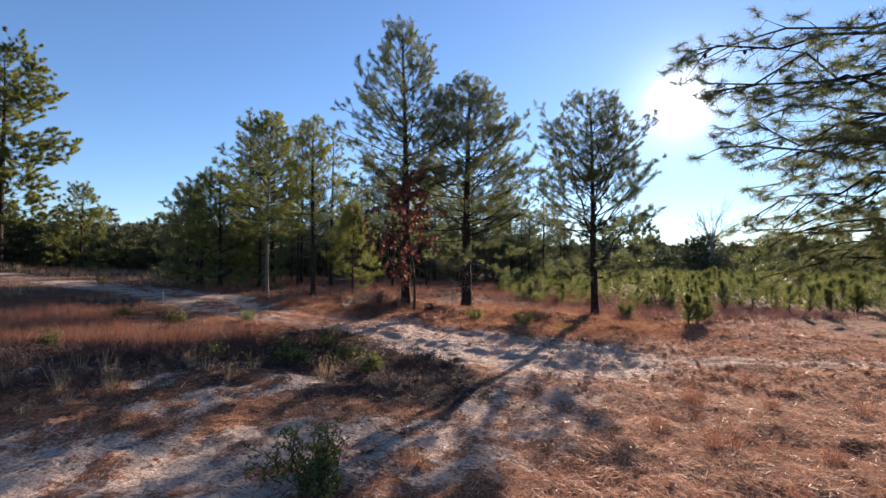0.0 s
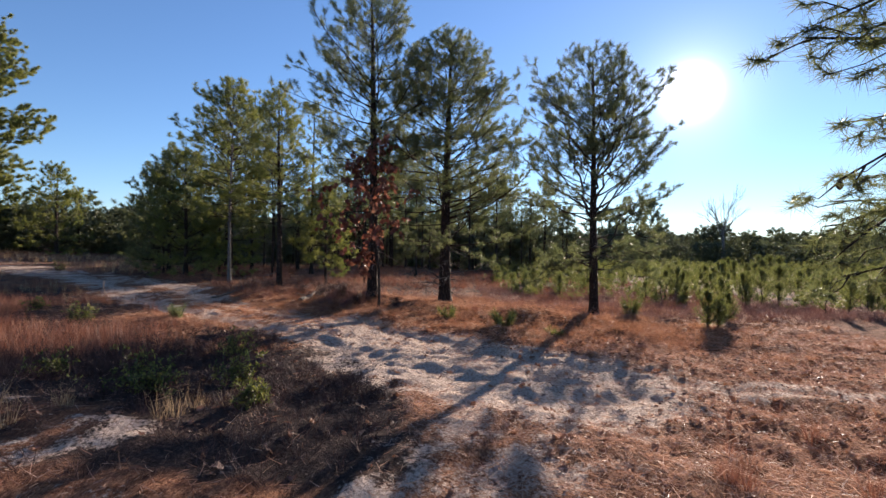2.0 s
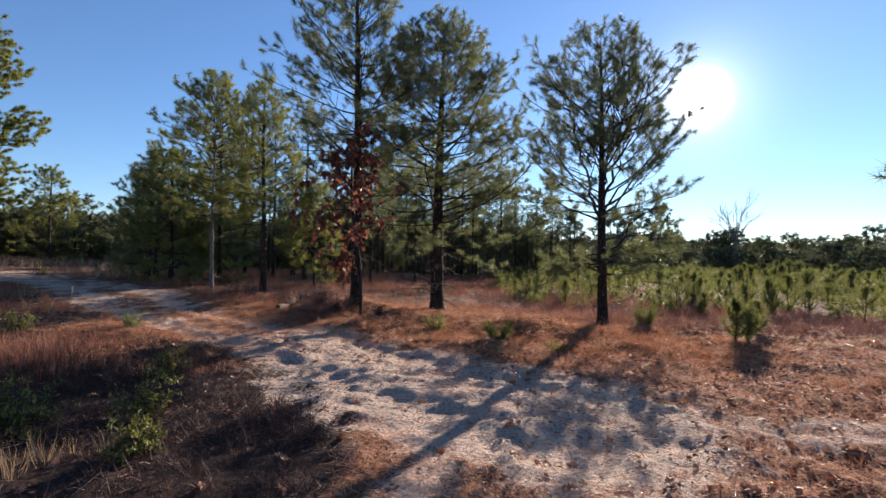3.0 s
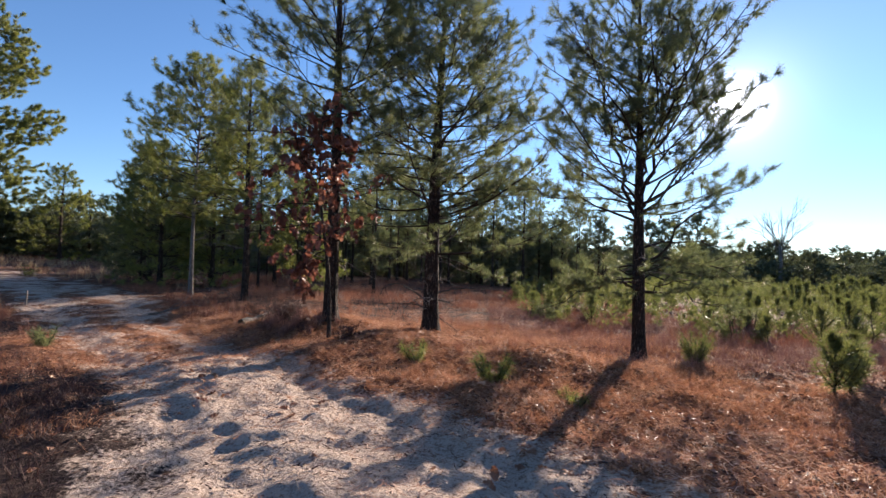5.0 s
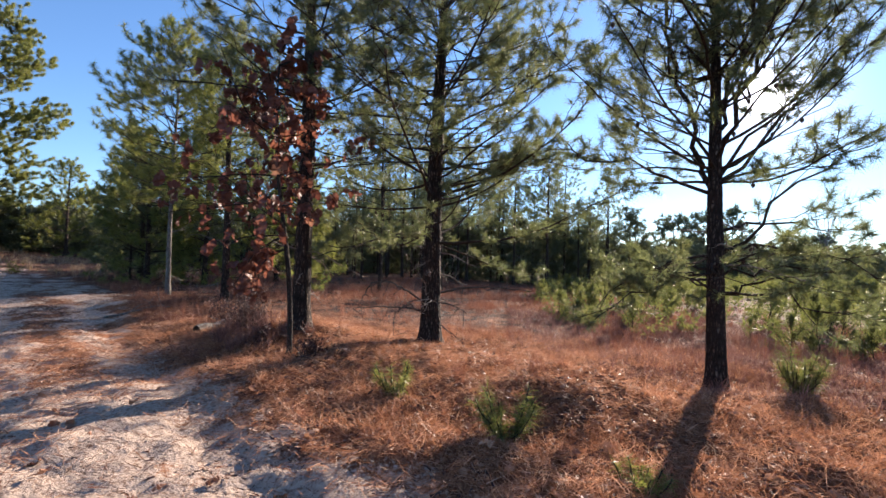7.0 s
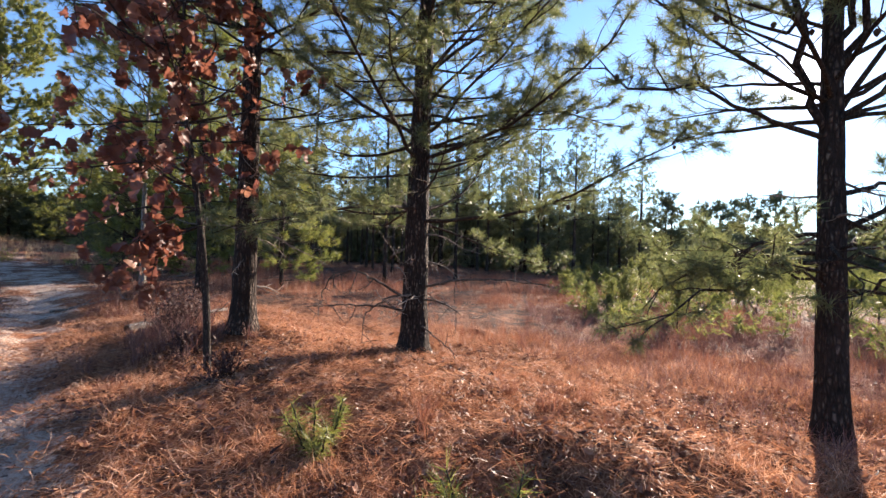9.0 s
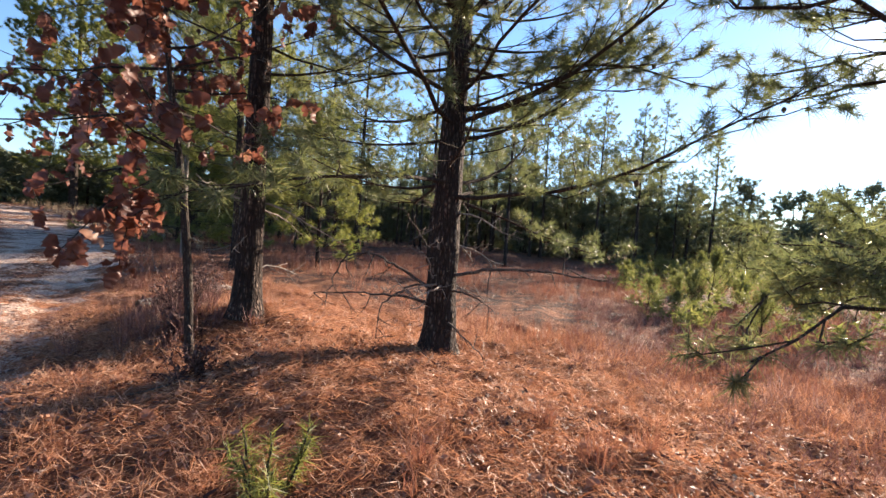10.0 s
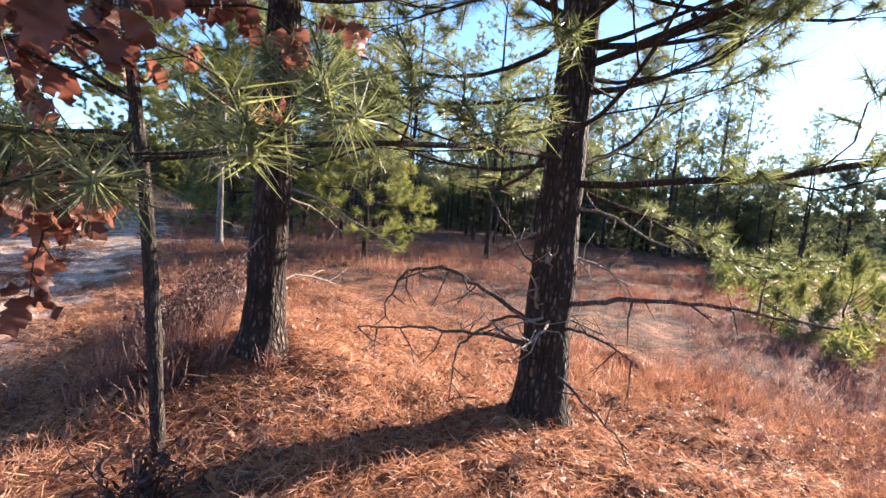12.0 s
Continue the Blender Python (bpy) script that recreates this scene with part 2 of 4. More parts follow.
# ---- mesh tools ----


class Geo:
    """Collects points and triangles for one mesh."""

    def __init__(self):
        self.v, self.f, self.n = [], [], 0

    def add(self, v, f):
        v, f = np.asarray(v, float).reshape(-1, 3), np.asarray(f, int).reshape(-1, 3)
        self.v.append(v)
        self.f.append(f + self.n)
        self.n += len(v)

    def mesh(self, name, mat, smooth=True):
        me = bpy.data.meshes.new(name)
        if self.n:
            v, f = np.concatenate(self.v), np.concatenate(self.f)
            me.vertices.add(len(v))
            me.vertices.foreach_set("co", v.astype(np.float32).ravel())
            me.loops.add(f.size)
            me.loops.foreach_set("vertex_index", f.astype(np.int32).ravel())
            me.polygons.add(len(f))
            me.polygons.foreach_set("loop_start", np.arange(0, f.size, 3, dtype=np.int32))
            me.polygons.foreach_set("use_smooth", np.full(len(f), smooth, dtype=bool))
            me.update(calc_edges=True)
        me.materials.append(mat)
        return me


def unit(v):
    v = np.asarray(v, float)
    return v / (np.linalg.norm(v, axis=-1, keepdims=True) + 1e-9)


def tube(geo, pts, radii, sides=6, rough=0.0, rng=None, ridges=0.0):
    """A tapered limb along a line of points."""
    pts, radii = np.asarray(pts, float), np.asarray(radii, float)
    d = unit(np.gradient(pts, axis=0))
    ref = np.array([1.0, 0, 0]) if abs(d[0][0]) < 0.8 else np.array([0, 1.0, 0])
    u = unit(np.cross(d, ref))
    w = np.cross(d, u)
    a = np.linspace(0, 2 * math.pi, sides, endpoint=False)
    r = np.repeat(radii[:, None], sides, 1)
    if rough and rng is not None:
        r = r * (1 + rough * rng.normal(size=r.shape))
    if ridges and rng is not None:
        ph = rng.uniform(0, 6.28, 4)
        z = pts[:, 2][:, None]
        r = r * (1 + ridges * (np.sin(5 * a[None] + ph[0] + 0.7 * z) * 0.6 + np.sin(9 * a[None] + ph[1] - 1.3 * z) * 0.5 + np.sin(13 * a[None] + ph[2] + 9 * z) * 0.3))
    v = pts[:, None] + r[..., None] * (np.cos(a)[None, :, None] * u[:, None] + np.sin(a)[None, :, None] * w[:, None])
    n = len(pts)
    i, j = np.meshgrid(np.arange(n - 1), np.arange(sides), indexing="ij")
    p, q = i * sides + j, i * sides + (j + 1) % sides
    f = np.concatenate([np.stack([p, q, q + sides], -1).reshape(-1, 3), np.stack([p, q + sides, p + sides], -1).reshape(-1, 3)])
    v = np.concatenate([v.reshape(-1, 3), pts[-1:]])
    top = (n - 1) * sides
    cap = [[top + k, top + (k + 1) % sides, n * sides] for k in range(sides)]
    geo.add(v, np.concatenate([f, cap]))


def needles(geo, P, D, rng, count=14, length=0.13, width=0.004, spread=0.75, back=0.09):
    """Tufts of needles at the points P, fanning out about the directions D."""
    if not len(P):
        return
    P, D = np.repeat(np.asarray(P, float), count, 0), np.repeat(unit(D), count, 0)
    n = len(P)
    d = unit(D * rng.uniform(0.1, 1.0, (n, 1)) + spread * rng.normal(size=(n, 3)) * np.array([1, 1, 0.8]))
    o = P - D * rng.uniform(0, back, (n, 1))
    s = unit(np.cross(d, rng.normal(size=(n, 3)))) * width
    tip = o + d * length * rng.uniform(0.7, 1.12, (n, 1)) - np.array([0, 0, 0.012])
    v = np.stack([o - s, o + s, tip], 1).reshape(-1, 3)
    geo.add(v, np.arange(3 * n).reshape(-1, 3))


def blades(geo, P, D, L, W, rng, bend=0.3):
    """Thin bent blades: straw, grass, stems."""
    n = len(P)
    s = unit(np.cross(D, rng.normal(size=(n, 3)))) * np.asarray(W).reshape(-1, 1)
    L = np.asarray(L).reshape(-1, 1)
    mid = P + D * L * 0.55
    tip = mid + unit(D + bend * rng.normal(size=(n, 3)) * np.array([1, 1, 0.4])) * L * 0.5
    v = np.stack([P - s, P + s, mid - s * 0.7, mid + s * 0.7, tip], 1).reshape(-1, 3)
    b = (np.arange(n) * 5)[:, None]
    f = np.concatenate([b + np.array([[0, 1, 3]]), b + np.array([[0, 3, 2]]), b + np.array([[2, 3, 4]])])
    geo.add(v, f)


def part(name, geo, mat, parent, label="", smooth=True):
    ob = new(name, geo.mesh(name, mat, smooth) if isinstance(geo, Geo) else geo)
    ob.parent = parent
    if label:
        tagged(ob, label)
    return ob


def vnoise(x, y, scale, seed=0):
    """Smooth value noise in 0..1."""
    x, y = np.asarray(x, float) * scale, np.asarray(y, float) * scale
    xi, yi = np.floor(x).astype(np.int64), np.floor(y).astype(np.int64)
    fx, fy = x - xi, y - yi
    fx, fy = fx * fx * (3 - 2 * fx), fy * fy * (3 - 2 * fy)

    def h(a, b):
        k = (a * 374761393 + b * 668265263 + seed * 974634777) & 0x7FFFFFFF
        k = ((k ^ (k >> 13)) * 1274126177) & 0x7FFFFFFF
        return ((k ^ (k >> 16)) & 0xFFFF) / 65535.0

    return (h(xi, yi) * (1 - fx) + h(xi + 1, yi) * fx) * (1 - fy) + (h(xi, yi + 1) * (1 - fx) + h(xi + 1, yi + 1) * fx) * fy


def step(a, b, x):
    t = np.clip((np.asarray(x, float) - a) / (b - a), 0, 1)
    return t * t * (3 - 2 * t)


def near_line(x, y, line):
    """Distance to a line of points, and the share of the way along it."""
    x, y = np.asarray(x, float), np.asarray(y, float)
    best, along = np.full(np.shape(x), 1e9), np.zeros(np.shape(x))
    for k in range(len(line) - 1):
        (ax, ay), (bx, by) = line[k], line[k + 1]
        dx, dy = bx - ax, by - ay
        t = np.clip(((x - ax) * dx + (y - ay) * dy) / (dx * dx + dy * dy), 0, 1)
        d = np.hypot(x - ax - t * dx, y - ay - t * dy)
        along = np.where(d < best, (k + t) / (len(line) - 1), along)
        best = np.minimum(best, d)
    return best, along


# ---- ground ----
ROAD = [(-48, 33), (-30, 28), (-20, 24.4), (-13.2, 21.0), (-8.9, 17.6), (-6.1, 15.2), (-3.8, 13.35), (-1.85, 11.75), (-0.2, 10.3), (1.2, 9.0), (2.3, 8.0)]
SPUR = [(1.6, 8.4), (3.4, 8.0), (5.6, 7.6), (9.0, 7.2), (16, 7)]
TRACK = [(1.7, 8.2), (1.5, 6.5), (1.15, 5.2), (0.1, 4.3), (-2.4, 3.75), (-8, 3.2), (-20, 1.5)]


def sand_at(x, y):
    x, y = np.asarray(x, float), np.asarray(y, float)
    d1, s1 = near_line(x, y, ROAD)
    d2, _ = near_line(x, y, SPUR)
    d3, s3 = near_line(x, y, TRACK)
    pinch = 0.45 * step(0.4, 0.55, s1) * step(0.86, 0.74, s1)
    a = (0.66 + 0.26 * step(0.5, 0.75, s1)) * (1 - step(0.85 - pinch, 2.2 - pinch, d1))
    crown = 0.32 * (1 - step(0.1, 0.6, d1)) * (1 - step(0.62, 0.78, s1))
    b = 0.55 * (1 - step(0.1, 0.8, d2))
    c = (0.48 + 0.16 * step(0.45, 0.6, s3)) * (1 - step(0.45, 1.3, d3))
    near = step(-6.5, -5.0, x) * step(-0.6, -1.8, x) * step(4.6, 5.2, y) * step(7.2, 6.2, y)
    d = 0.55 * near * step(0.5, 0.7, vnoise(x, y, 2.0, 51))
    return np.maximum(np.maximum(a - crown, b), np.maximum(c, d))


def heath_shade_at(x, y):
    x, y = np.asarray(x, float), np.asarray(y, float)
    # heath of the left bank, widened to paint the pines' shade into the ground
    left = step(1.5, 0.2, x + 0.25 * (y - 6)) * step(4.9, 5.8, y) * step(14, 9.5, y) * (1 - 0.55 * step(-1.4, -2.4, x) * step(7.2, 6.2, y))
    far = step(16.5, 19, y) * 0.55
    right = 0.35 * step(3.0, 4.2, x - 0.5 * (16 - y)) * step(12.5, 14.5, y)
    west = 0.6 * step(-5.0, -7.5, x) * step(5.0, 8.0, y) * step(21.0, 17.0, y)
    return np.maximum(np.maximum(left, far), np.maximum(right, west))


def ground_z(x, y):
    x, y = np.asarray(x, float), np.asarray(y, float)
    d, _ = near_line(x, y, [(-2.2, 15.6), (-0.6, 15.0), (1.0, 14.0), (2.7, 12.9)])
    z = -0.05 + 0.17 * np.exp(-(d / 1.2) ** 2)
    z = z + 0.22 * np.exp(-(np.hypot(x + 1.25, y - 14.9) / 0.9) ** 2) + 0.12 * np.exp(-(np.hypot(x - 2.6, y - 12.9) / 0.9) ** 2)
    z = z - 0.12 * step(14.0, 18.0, y) * step(1.0, 4.0, x)
    z = z + 0.22 * step(15.5, 19.0, y) * step(0.0, -3.0, x)
    z = z + 1.1 * step(8.0, 40.0, -x) * step(8.0, 30.0, y)
    dl, _ = near_line(x, y, [(-7.5, 8.2), (-4.0, 6.8), (-2.0, 6.0)])
    z = z + 0.12 * np.exp(-(dl / 1.2) ** 2)
    db, _ = near_line(x, y, [(-0.1, 13.3), (-0.4, 12.8), (-0.9, 11.9), (-1.5, 10.8)])
    z = z + 0.12 * np.exp(-(db / 1.1) ** 2) + 0.07 * np.exp(-(np.hypot(x + 0.35, y - 13.0) / 0.8) ** 2)
    de, _ = near_line(x, y, [(-2.5, 15.5), (-2.0, 14.8), (-1.75, 14.2), (-1.55, 13.7)])
    z = z + 0.07 * np.exp(-(de / 0.3) ** 2)
    s = sand_at(x, y)
    near = np.exp(-(np.hypot(x - 0, y - 11) / 22) ** 4)
    bumps = (vnoise(x, y, 0.8, 1) - 0.5) * 0.1 + (vnoise(x, y, 2.3, 2) - 0.5) * 0.075 + (vnoise(x, y, 5.0, 7) - 0.5) * 0.05 * (1 - s)
    prints = (vnoise(x, y, 3.6, 3) - 0.5) * 0.05 - 0.012 * step(0.5, 0.75, vnoise(x, y, 6.3, 5)) + (vnoise(x, y, 8.0, 4) - 0.5) * 0.066
    d1, s1 = near_line(x, y, ROAD)
    ruts = -0.05 * np.exp(-((d1 - 0.75) / 0.25) ** 2) * step(0.35, 0.5, s1)
    cut = -0.03 * (1 - step(0.9, 1.7, d1)) * step(0.35, 0.5, s1) * step(0.78, 0.66, s1)
    return z + cut + near * (bumps * (1 - 0.4 * s) + prints * (0.35 + 0.65 * s)) + ruts


def axis(lo, hi, fine, far):
    a = list(np.arange(lo, hi, fine))
    g, p = fine, hi
    while p < far:
        a.append(p)
        g *= 1.22
        p += g
    a.append(far)
    g, p = fine, lo
    front = []
    while p > -far:
        g *= 1.22
        p -= g
        front.append(max(p, -far))
    return np.array(front[::-1] + a)


def build_ground():
    xs, ys = axis(-8.0, 8.0, 0.06, 1600.0), axis(2.0, 17.5, 0.06, 1600.0)
    X, Y = np.meshgrid(xs, ys)
    Z = ground_z(X, Y)
    g = Geo()
    n, m = len(ys), len(xs)
    i, j = np.meshgrid(np.arange(n - 1), np.arange(m - 1), indexing="ij")
    p = i * m + j
    f = np.concatenate([np.stack([p, p + 1, p + m + 1], -1).reshape(-1, 3), np.stack([p, p + m + 1, p + m], -1).reshape(-1, 3)])
    g.add(np.stack([X, Y, Z], -1), f)
    ob = new("ground", g.mesh("ground", M_GROUND))
    # the heath value also marks ground darkened for tree shade
    for key, fn in (("sand", sand_at), ("heath", heath_shade_at)):
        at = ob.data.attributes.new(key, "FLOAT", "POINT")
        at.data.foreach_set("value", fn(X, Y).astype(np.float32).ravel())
    tagged(ob, "sandy clearing ground covered with pine straw and heath", "ground", kind="structure")


build_ground()


def at_ground(x, y, sink=0.0):
    return float(ground_z(x, y)) - sink


# ---- pines ----


def limb_line(start, az, elev, length, rng, curl=0.35, n=8, wob=0.12):
    """A limb that leaves the trunk at an angle and turns up towards its tip."""
    pts, p = [np.array(start, float)], np.array(start, float)
    e, a = elev, az
    for k in range(n):
        e += curl / n + rng.normal() * wob * 0.7
        a += rng.normal() * wob
        p = p + length / n * np.array([math.cos(e) * math.sin(a), math.cos(e) * math.cos(a), math.sin(e)])
        pts.append(p)
    return np.array(pts)


def line_to(start, tip, rng, sag=0.15, n=9):
    s, t = np.array(start, float), np.array(tip, float)
    k = np.linspace(0, 1, n)[:, None]
    p = s + (t - s) * k
    p[:, 2] += sag * np.sin(k[:, 0] * math.pi)
    p[1:-1] += rng.normal(size=(n - 2, 3)) * 0.025 * np.linalg.norm(t - s)
    return p


def along(pts, s):
    """The point and direction at the share s of a line."""
    k = min(int(s * (len(pts) - 1)), len(pts) - 2)
    f = s * (len(pts) - 1) - k
    return pts[k] * (1 - f) + pts[k + 1] * f, unit(pts[k + 1] - pts[k])


def dress(pts, r0, rng, wood, P, D, P_cone, twig_gap=0.22, twig_len=0.42, bare=0.25, tuft_gap=0.11, sides=6, cones=0.0, droop=0.0, fine=2):
    """Limb wood, side twigs that fork again, and the places of their tufts."""
    n = len(pts)
    L = np.linalg.norm(np.diff(pts, axis=0), axis=1).sum()
    k = np.linspace(0, 1, n)
    tube(wood, pts, r0 * (1 - 0.86 * k ** 0.8) + 0.002, sides)
    s, side = bare * L, 1
    while s < L:
        p, d = along(pts, s / L)
        out = unit(np.cross(d, [0, 0, 1.0])) * side
        td = unit(d * rng.uniform(0.5, 1.0) + out * rng.uniform(0.4, 1.0) + np.array([0, 0, rng.uniform(-0.25, 0.4) - droop]))
        tl = twig_len * rng.uniform(0.55, 1.3) * (1.2 - 0.75 * s / L) * min(1.0, 0.4 + L / 2.2)
        tw = np.array([p, p + td * tl * 0.5 + rng.normal(size=3) * 0.03, p + td * tl * 0.82 + np.array([0, 0, 0.07 * tl]) + rng.normal(size=3) * 0.03, p + td * tl + np.array([0, 0, 0.16 * tl])])
        if fine:
            tube(wood, tw, [max(0.005, r0 * 0.25), 0.0045, 0.0035, 0.0025], 4 if fine > 1 else 3)
        m = max(2, int(0.55 * tl / (tuft_gap * 0.62)))
        turn = 1
        for t in np.linspace(0.5, 0.98, m):
            c, dd = along(tw, t)
            o2 = unit(np.cross(dd, [0, 0, 1.0]) + rng.normal(size=3) * 0.5) * turn
            turn = -turn
            sl = (0.08 + 0.3 * tl * (1 - t)) * rng.uniform(0.6, 1.3)
            e = c + unit(dd * 0.8 + o2 + np.array([0, 0, 0.25 - droop])) * sl
            if fine > 1:
                tube(wood, [c, e], [0.0032, 0.002], 3)
            P.append(e)
            D.append(unit(e - c) + np.array([0, 0, 0.12]))
            if sl > 0.2:
                P.append(c + (e - c) * 0.55)
                D.append(e - c)
        P.append(tw[-1])
        D.append(unit(tw[-1] - tw[-2]) + np.array([0, 0, 0.12]))
        if cones and rng.random() < cones:
            P_cone.append(p + rng.normal(size=3) * 0.02 - np.array([0, 0, 0.03]))
        s += twig_gap * rng.uniform(0.7, 1.35)
        side = -side
    P.append(pts[-1])
    D.append(unit(pts[-1] - pts[-2]) + np.array([0, 0, 0.2]))


def pine(base, H, r0, crown0, reach, seed, label, whorls=14, per=4, needle=(14, 0.13, 0.004), mat=None, lean=(0, 0), dead=0, cones=0.0, tips=(), block=None, twig=(0.22, 0.42, 0.11), split=False, trunk_mat=None, profile=None, low_elev=0.05, group="", stems=(), sides=16, snags=(), fine=2, rise=0.75, thin=0.0, droop=0.0, category="pine tree"):
    """A pine with its trunk, limbs and needles. reach: limb length low in the crown. tips: limbs whose ends are known, (height, (x, y, z))."""
    rng = np.random.default_rng(seed)
    ob = new("pine_tree")
    ob.location = (base[0], base[1], at_ground(base[0], base[1], 0.03))
    tagged(ob, label, category, group)
    n = max(16, int(H * 7)) if split else max(10, int(H * 2))
    k = np.linspace(0, 1, n)
    ph = rng.uniform(0, 6.28, 4)
    amp = 0.012 * H
    line = np.stack([lean[0] * k + amp * k * np.sin(3.5 * k + ph[0]) * 0.7, lean[1] * k + amp * k * np.sin(4.2 * k + ph[1]) * 0.7, H * k], -1)
    rad = r0 * (1 - k) ** 0.8 * 0.93 + 0.012
    rad = rad * (1 + 0.45 * np.exp(-k * H / 0.16))
    trunk = Geo()
    tube(trunk, line, rad, sides, 0.025 if split else 0.02, rng, 0.05 if split else 0.02)
    for h, tip, r in stems:
        p0 = line[min(n - 1, int(h / H * (n - 1)))]
        s = line_to(p0, tip, rng, -0.12, 12)
        tube(trunk, s, np.linspace(r, 0.015, 12), 9)
    part("trunk", trunk, trunk_mat or M_BARK, ob)
    wood, P, D, C = Geo(), [], [], []
    nl = Geo()

    def close_limb():
        """Finish one limb as a part of its own."""
        nonlocal wood, P, D, nl
        lb = part("limb", wood, M_TWIG, ob)
        needles(nl, P, D, rng, *needle)
        if P:
            part("needles", nl, mat or M_NEEDLE, lb, smooth=False)
        wood, nl, P, D = Geo(), Geo(), [], []

    def add_limb(pts, r, bare=0.28):
        dress(pts, r, rng, wood, P, D, C, twig[0], twig[1], bare, twig[2], (3, 4, 6)[fine], cones, droop, fine)
        if split:
            close_limb()

    az = rng.uniform(0, 6.28)
    for w in range(whorls):
        f = (w + rng.uniform(-0.3, 0.3)) / (whorls - 1)
        f = min(max(f, 0), 0.985)
        h = H * (crown0 + (1 - crown0) * f ** 0.95)
        cnt = max(2, int(round(per * rng.uniform(0.7, 1.25))))
        for b in range(cnt):
            az += 6.28 / cnt + rng.normal() * 0.35
            hh = h + rng.normal() * 0.12
            i = min(n - 1, max(0, int(hh / H * (n - 1))))
            shape = profile(f) if profile else (1 - f) ** 0.75 * (0.72 + 0.28 * min(1, f * 5))
            L = reach * shape * rng.uniform(0.6, 1.12) + 0.22
            if block and block(ob.location[0] + line[i][0] + L * math.sin(az), ob.location[1] + line[i][1] + L * math.cos(az), hh):
                continue
            el = low_elev + rise * f + rng.normal() * 0.13
            if f < 0.14 and rng.random() < thin:
                continue
            add_limb(limb_line(line[i], az, el, L, rng, 0.15 + 0.3 * rng.random()), min(rad[i] * 0.5, 0.005 + 0.0062 * L))
        az += 0.9
    for h, tip in tips:
        i = min(n - 1, int(h / H * (n - 1)))
        t = np.array(tip) - np.array(ob.location)
        add_limb(line_to(line[i], t, rng, 0.12), min(rad[i] * 0.45, 0.007 + 0.007 * np.linalg.norm(t - line[i])), 0.3)
    for h, tip, r in stems:
        p0 = line[min(n - 1, int(h / H * (n - 1)))]
        s = line_to(p0, tip, rng, -0.12, 12)
        for q in range(4, 12):
            for b in range(2):
                a = rng.uniform(0, 6.28)
                add_limb(limb_line(s[q], a, 0.45 + rng.normal() * 0.2, 0.95 * (1.15 - q / 12) * rng.uniform(0.7, 1.2) + 0.25, rng), 0.014)
    for b in range(3):
        P.append(line[-1] - np.array([0, 0, 0.07 * b]))
        D.append(np.array([0, 0, 1.0]))
    if split:
        close_limb()
    else:
        tagged(part("branchwood", wood, M_TWIG, ob), kind="stuff")
        needles(nl, P, D, rng, *needle)
        part("crown", nl, mat or M_NEEDLE, ob, smooth=False)
    for d in range(dead):
        g = Geo()
        h = H * crown0 * rng.uniform(0.2, 1.05)
        i = min(n - 1, int(h / H * (n - 1)))
        L = rng.uniform(0.35, 1.1)
        pts = limb_line(line[i], rng.uniform(0, 6.28), rng.uniform(-0.3, 0.3), L, rng, -0.1, 7, 0.22)
        tube(g, pts, np.linspace(0.014, 0.003, len(pts)), 5)
        for q in range(2, 7):
            e = pts[q] + unit(pts[q] - pts[q - 1] + rng.normal(size=3) * 0.9) * L * 0.28
            tube(g, [pts[q], (pts[q] + e) / 2 + rng.normal(size=3) * 0.02, e], [0.005, 0.004, 0.002], 4)
        part("dead_branch", g, M_DEAD, ob, "grey leafless dead branch")
    for r, course in snags:
        # a dead limb through a few points, with crooked side twigs
        c = np.array(course, float)
        q = np.linspace(0, len(c) - 1, 5 * len(c))
        pts = np.stack([np.interp(q, np.arange(len(c)), c[:, a]) for a in range(3)], -1)
        for _ in range(3):
            pts[1:-1] = (pts[:-2] + 2 * pts[1:-1] + pts[2:]) / 4
        pts[2:] += rng.normal(size=(len(pts) - 2, 3)) * 0.006
        m = len(pts)
        g = Geo()
        tube(g, pts, np.linspace(r, r * 0.3, m), 6)
        db = part("dead_branch", g, M_SNAG, ob, "dark leafless dead branch")
        for j in range(int(m * 0.35), m, 2):
            g = Geo()
            d = unit(pts[j] - pts[j - 1] + rng.normal(size=3) * 0.7 - np.array([0, 0, 0.25]))
            e = pts[j] + d * rng.uniform(0.12, 0.34)
            mid = (pts[j] + e) / 2 + rng.normal(size=3) * 0.025
            tube(g, [pts[j], mid, e], [r * 0.38, r * 0.28, 0.002], 5)
            f = mid + unit(d + rng.normal(size=3) * 0.9) * 0.12
            tube(g, [mid, f], [r * 0.22, 0.0015], 4)
            part("dead_twig", g, M_SNAG, db)
    if C:
        for c in C:
            g = Geo()
            cone_mesh(g, c, 0.022, 0.055)
            part("cone", g, M_CONE, ob)
    return ob


def cone_mesh(g, c, r, h):
    pts = [np.array(c) + np.array([0, 0, -h * t]) for t in (0, 0.25, 0.5, 0.75, 1)]
    tube(g, pts, [r * 0.4, r * 0.95, r, r * 0.75, r * 0.2], 7)


